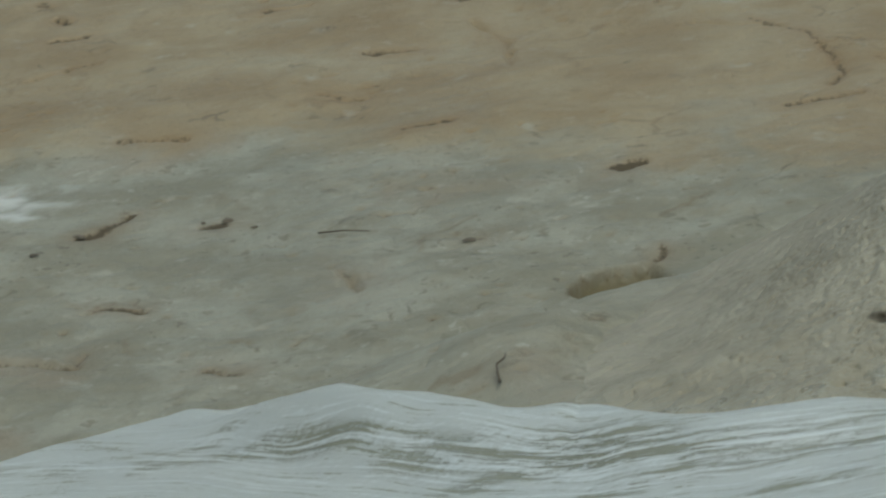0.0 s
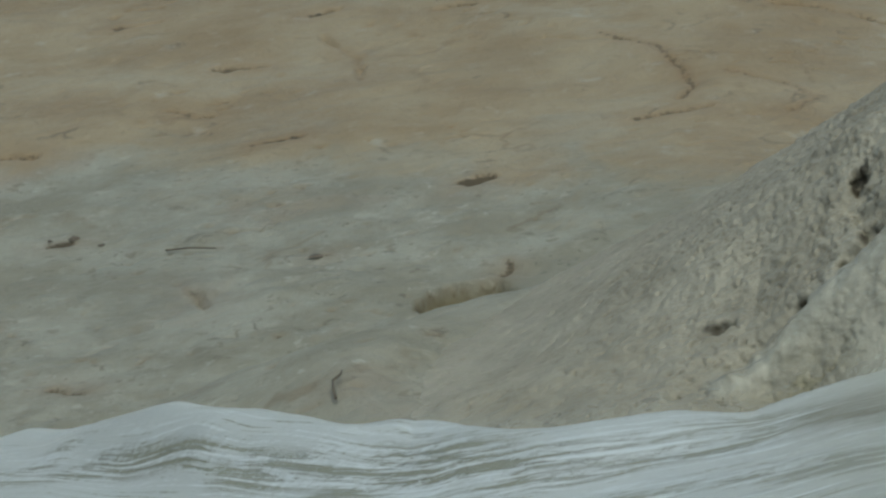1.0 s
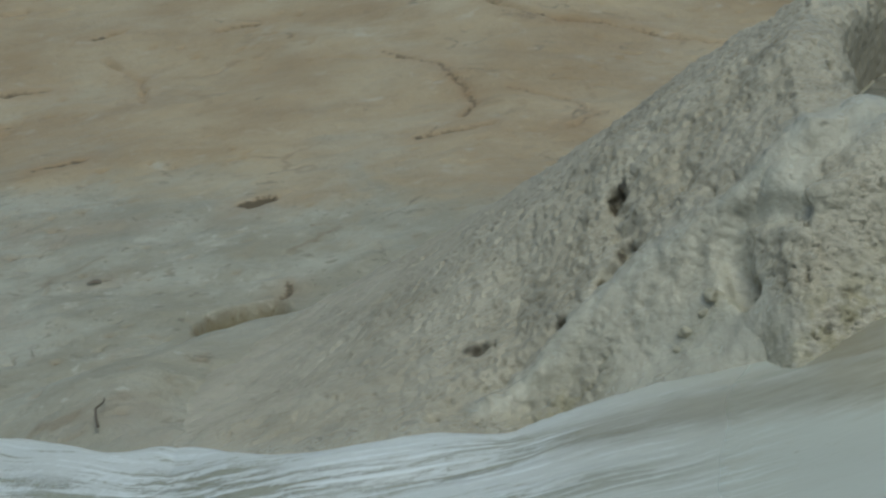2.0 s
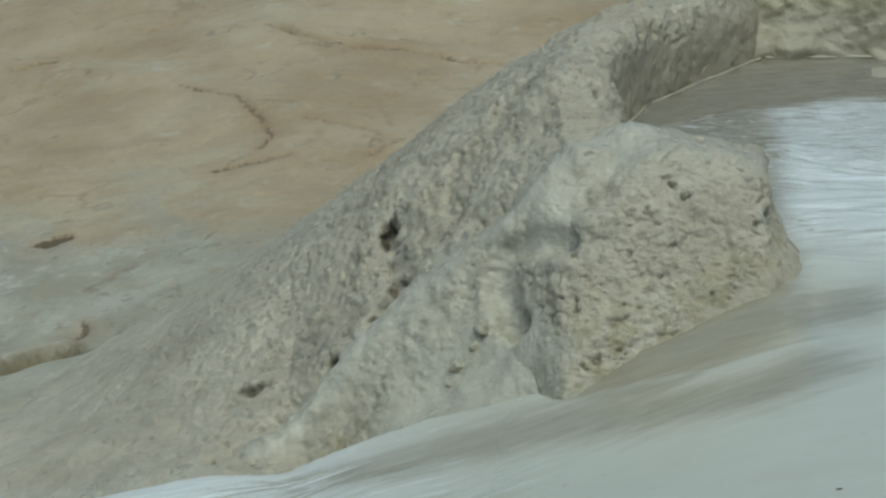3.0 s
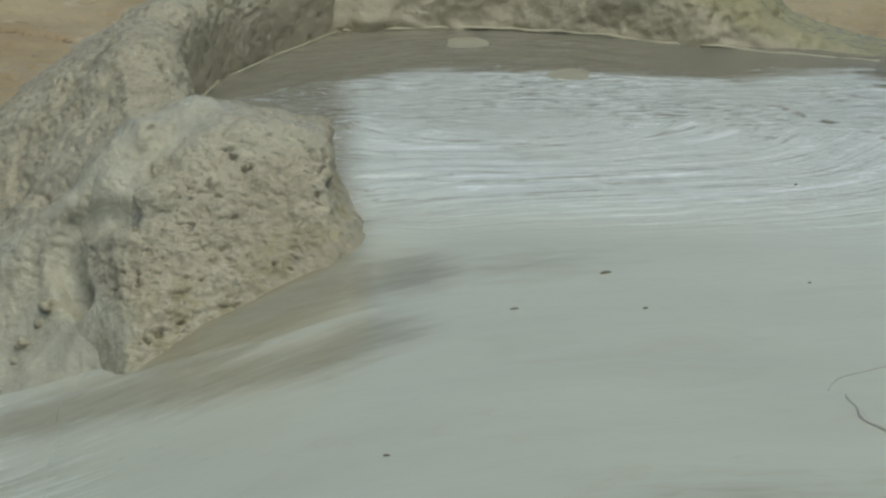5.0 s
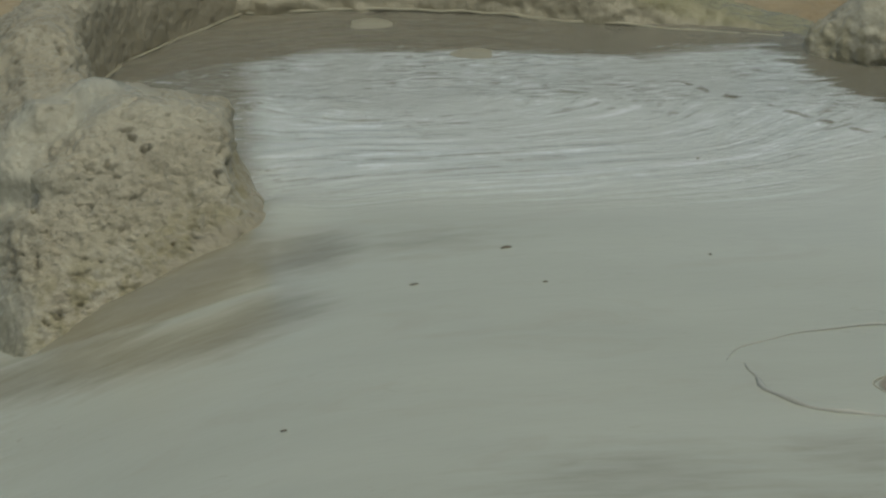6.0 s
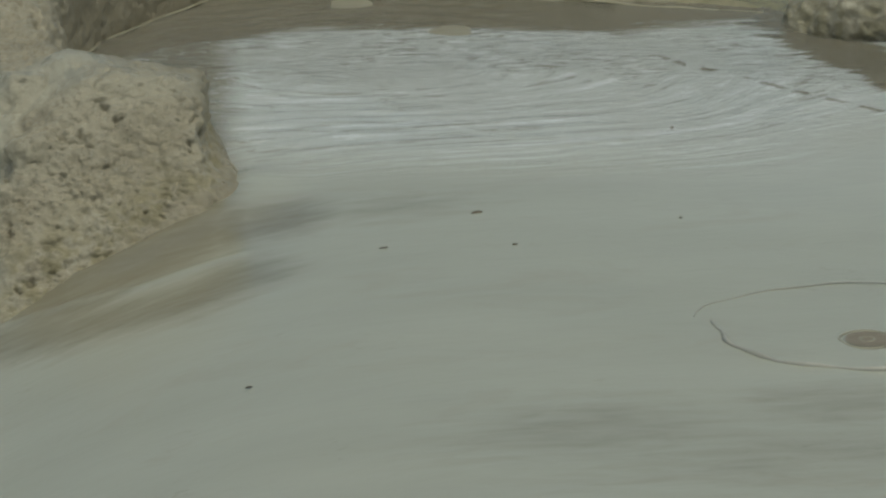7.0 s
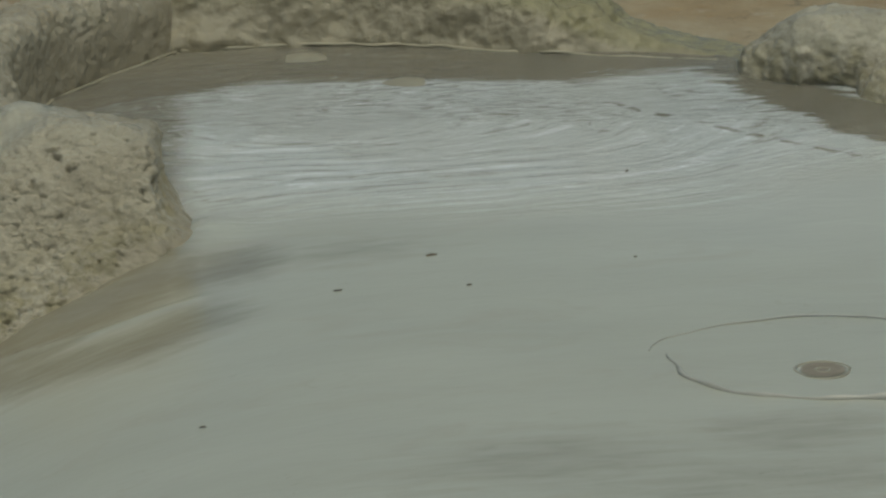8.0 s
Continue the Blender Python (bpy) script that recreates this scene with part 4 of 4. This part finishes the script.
def fleck(x, y, z, length, width, turn, seed, label, group):
    """A small curled shred of bark."""
    rng = random.Random(seed)
    bm = bmesh.new()
    rows = []
    for i in range(7):
        k = i / 6
        w = width * (0.25 + math.sin(math.pi * (0.1 + 0.8 * k))) * rng.uniform(0.75, 1.15) / 2
        u, lift = (k - 0.5) * length, 0.0015 + 0.25 * width * math.sin(math.pi * k) + rng.uniform(0, 0.001)
        rows.append([bm.verts.new((u, v * w + 0.3 * width * math.sin(3 * k + seed), lift * h)) for v, h in ((-1, 0.2), (-0.6, 1.0), (0.6, 1.1), (1, 0.2))])
    for a, b in zip(rows[:-1], rows[1:]):
        for j in range(4):
            bm.faces.new((a[j], b[j], b[(j + 1) % 4], a[(j + 1) % 4]))
    bm.faces.new(rows[0][::-1])
    bm.faces.new(rows[-1])
    bmesh.ops.recalc_face_normals(bm, faces=bm.faces)
    me = bpy.data.meshes.new("bark_fleck")
    bm.to_mesh(me)
    bm.free()
    me.materials.append(BARK)
    ob = new("bark_fleck", me)
    ob.matrix_world = pose(x, y, z, 0, 0, turn)
    return tagged(ob, label, "bark", group)


for n, (x, y, length, width, turn) in enumerate([
    (0.514, -0.629, 0.022, 0.007, 20), (0.16, -0.36, 0.013, 0.004, 0), (0.33, -0.80, 0.017, 0.0025, 25), (0.89, -0.705, 0.006, 0.003, 0),
    (0.94, -0.117, 0.01, 0.005, 40), (0.57, -0.83, 0.01, 0.0025, 5), (0.07, -1.43, 0.012, 0.003, 10), (-0.36, -1.477, 0.013, 0.0025, 60),
]):
    fleck(x, y, float(flow_level(np.array(x), np.array(y))) + 0.001, length, width, turn, n, "small dark shred of bark lying on the liquid mud", "flecks adrift on the mud")


for n, (x, y, z, length, width, turn) in enumerate([
    (-3.608, 3.334, -1.659, 0.03, 0.014, 60), (-3.513, 3.524, -1.66, 0.04, 0.02, 10), (-3.073, 3.585, -1.594, 0.04, 0.026, 70),
    (-2.971, 3.501, -1.58, 0.024, 0.012, 15), (-2.281, 3.17, -1.456, 0.04, 0.022, 0), (-3.141, 3.578, -1.608, 0.016, 0.012, 30),
]):
    fleck(x, y, z, length, width, turn, n + 20, "small dark flake of bark stuck to the grey mudflat", "flecks on the mudflat")


# ---- bubbles, ledges, twigs ----
def part(name, bm, mat, parent=None, label=""):
    bmesh.ops.recalc_face_normals(bm, faces=bm.faces)
    me = bpy.data.meshes.new(name)
    bm.to_mesh(me)
    bm.free()
    me.polygons.foreach_set("use_smooth", np.ones(len(me.polygons), bool))
    me.materials.append(mat)
    ob = new(name, me)
    ob.parent = parent
    return tagged(ob, label)


def swept(points, radii, sides=8, flatten=1.0):
    """A closed tube along points, its radius changing along the way."""
    bm = bmesh.new()
    rows = []
    for i, (p, r) in enumerate(zip(points, radii)):
        a, b = Vector(points[max(i - 1, 0)]), Vector(points[min(i + 1, len(points) - 1)])
        along = (b - a).normalized()
        side = along.cross(Vector((0, 0, 1))).normalized()
        up = side.cross(along)
        rows.append([bm.verts.new(Vector(p) + side * r * math.cos(t) + up * r * flatten * math.sin(t)) for t in (2 * math.pi * k / sides for k in range(sides))])
    for a, b in zip(rows[:-1], rows[1:]):
        for k in range(sides):
            bm.faces.new((a[k], b[k], b[(k + 1) % sides], a[(k + 1) % sides]))
    bm.faces.new(rows[0][::-1])
    bm.faces.new(rows[-1])
    return bm


def film_mud():
    s = Net("bubble_film")
    c = s.mix(s.noise(14, 4), (0.3, 0.29, 0.25), (0.42, 0.42, 0.385))
    return s.done(c, 0.22, s.bump(s.noise(60, 3), 0.001, 0.5), 0.0, 0.1, 1.6)


FILM = film_mud()


def skin_mud():
    s = Net("skin_mud")
    return s.done(s.mix(s.noise(30, 4), (0.22, 0.203, 0.145), (0.32, 0.305, 0.245)), 0.3, s.bump(s.noise(70, 3), 0.002, 0.5))


SKIN = skin_mud()


def burst_bubble():
    """A burst bubble: a thin ragged ring of ridges with a small crater in it."""
    base = new("mud_bubble")
    base.matrix_world = pose(1.13, -1.41, 0.0)
    rng = random.Random(3)
    for a0, a1, thick, cx, cy, rx, ry in ((172, 268, 0.007, 0.04, 0.09, 0.295, 0.25), (250, 345, 0.013, 0.04, 0.09, 0.295, 0.25), (20, 160, 0.0018, 0.0, 0.065, 0.3, 0.237)):
        pts, radii = [], []
        for i in range(40):
            k = i / 39
            a = radians(a0 + (a1 - a0) * k)
            r = 1 + 0.02 * math.sin(5 * a + 1) + 0.012 * math.sin(13 * a) + rng.uniform(-0.003, 0.003)
            pts.append((cx + rx * r * math.cos(a), cy + ry * r * math.sin(a), 0.001))
            radii.append(max(0.0012, thick * math.sin(math.pi * k) ** 0.6 * (0.75 + 0.25 * math.sin(17 * a))))
        part("ripple_ridge", swept(pts, radii, 8, 1.15), FILM, base)
    for r, thick in ((0.046, 0.0045), (0.012, 0.004)):
        pts, radii = [], []
        for i in range(49):
            a = 2 * math.pi * i / 48
            pts.append((r * (1 + 0.06 * math.sin(3 * a)) * math.cos(a), r * math.sin(a), 0.0005))
            radii.append(thick * (0.8 + 0.2 * math.sin(2 * a + 4)))
        part("crater_lip", swept(pts, radii, 8, 0.6), SKIN, base)
    bm = bmesh.new()
    ring = [bm.verts.new((0.038 * math.cos(a), 0.038 * math.sin(a), 0.002)) for a in (2 * math.pi * k / 32 for k in range(32))]
    mid = bm.verts.new((0, 0, 0.0012))
    for a, b in zip(ring, ring[1:] + ring[:1]):
        bm.faces.new((a, b, mid))
    part("crater_floor", bm, SILTY, base, "brown silty crater floor")
    return tagged(base, "burst mud bubble with a thin ring ridge on the pool", "mud bubble")


def silty_mud():
    s = Net("silty_mud")
    return s.done(s.mix(s.noise(40, 4), (0.17, 0.14, 0.1), (0.26, 0.225, 0.17)), 0.35, s.bump(s.noise(90, 3), 0.002, 0.6))


SILTY = silty_mud()
burst_bubble()


def low_bubble(x, y, r):
    """A sunken bubble: a flat pale skin with a low ring round it."""
    base = new("mud_bubble")
    base.matrix_world = pose(x, y, 0.0)
    bm = bmesh.new()
    rows = []
    for k in (0.96, 0.8, 0.6, 0.35, 0.1):
        rows.append([bm.verts.new((r * k * math.cos(a), r * k * math.sin(a), -0.004 + 0.008 * (1 - k * k))) for a in (2 * math.pi * i / 32 for i in range(32))])
    for a, b in zip(rows[:-1], rows[1:]):
        for i in range(32):
            bm.faces.new((a[i], a[(i + 1) % 32], b[(i + 1) % 32], b[i]))
    bm.faces.new(rows[-1])
    part("bubble_skin", bm, SKIN, base)
    return tagged(base, "low flat mud bubble near the pool's far rim", "mud bubble", "bubbles on the pool")


low_bubble(0.339, 0.929, 0.052)
low_bubble(0.549, 0.67, 0.058)


def ledge(name, pts, r, parent, label):
    """A pale rim of drying mud along a waterline."""
    dense, radii = [], []
    rng = random.Random(len(name) + len(pts))
    n = 24 * (len(pts) - 1)
    for i in range(n + 1):
        k = i / n * (len(pts) - 1)
        j = min(int(k), len(pts) - 2)
        f = k - j
        x, y = (pts[j][0] * (1 - f) + pts[j + 1][0] * f, pts[j][1] * (1 - f) + pts[j + 1][1] * f)
        wave = noise.noise((x * 14, y * 14, 1.7))
        dense.append((x + 0.012 * wave, y + 0.012 * noise.noise((x * 11, y * 11, 9.1)) - 0.006, 0.0005 + 0.004 * wave))
        radii.append(r * (0.75 + 0.6 * abs(noise.noise((x * 30, y * 30, 4.0))) + rng.uniform(0, 0.1)))
    ob = part(name, swept(dense, radii, 8, 0.55), PALE, parent, label)
    return ob


def pale_mud():
    s = Net("pale_mud")
    return s.done(s.mix(s.noise(25, 5), (0.22, 0.198, 0.135), (0.35, 0.325, 0.245)), 0.35, s.bump(s.noise(80, 4), 0.004, 0.7))


PALE = pale_mud()
ledge("waterline_ledge", [(0.06, 1.03), (0.24, 1.045), (0.45, 1.04), (0.67, 0.965), (0.9, 0.875), (1.24, 0.755)], 0.007, bpy.data.objects["rim_wall"], "pale crust along the waterline")
ledge("waterline_ledge", [(-0.27, 0.47), (-0.21, 0.65), (-0.08, 0.85), (0.05, 1.02)], 0.005, bpy.data.objects["mud_mound"], "pale crust along the waterline")


def twig(pts, r, label):
    base = [(x, y, float(terrain(np.array(x), np.array(y))) + h) for x, y, h in pts]
    dense = []
    for i in range(4 * (len(base) - 1) + 1):
        j, f = min(i // 4, len(base) - 2), i / 4 - min(i // 4, len(base) - 2)
        dense.append(tuple(a * (1 - f) + b * f for a, b in zip(base[j], base[j + 1])))
    n = len(dense)
    return tagged(part("twig", swept(dense, [r * (1.1 - 0.5 * i / n) for i in range(n)], 6), BARK), label, "twig", "twigs on the mudflat")


twig([(-2.755, 3.37, 0.006), (-2.68, 3.365, 0.009), (-2.6, 3.35, 0.006)], 0.003, "thin reddish twig lying flat on the grey mud")
twig([(-1.827, 0.105, 0.02), (-1.837, 0.14, 0.026), (-1.845, 0.185, 0.024), (-1.831, 0.205, 0.026), (-1.833, 0.24, 0.02)], 0.0032, "short curved dark twig stuck on the mud slope")


def clods():
    """Small wet clods in the hollow beside the boulder."""
    rng = random.Random(8)
    for x, y, r in ((-0.548, -0.33, 0.014), (-0.566, -0.345, 0.009), (-0.6, -0.358, 0.011), (-0.613, -0.385, 0.007)):
        z = float(SLOPE(np.array([x]), np.array([y]))[0]) + 0.1 * r
        bm = bmesh.new()
        bmesh.ops.create_icosphere(bm, subdivisions=3, radius=1.35 * r)
        for v in bm.verts:
            v.co *= 1 + 0.6 * noise.noise(v.co * 75 + Vector((x * 90, y * 90, 0)))
            v.co.z *= 0.8
        ob = part("mud_clod", bm, PALE)
        ob.matrix_world = pose(x, y, z, 0, 0, rng.uniform(0, 360))
        tagged(ob, "small wet yellowish mud clod beside the boulder", "mud clod", "clods in the hollow")


clods()
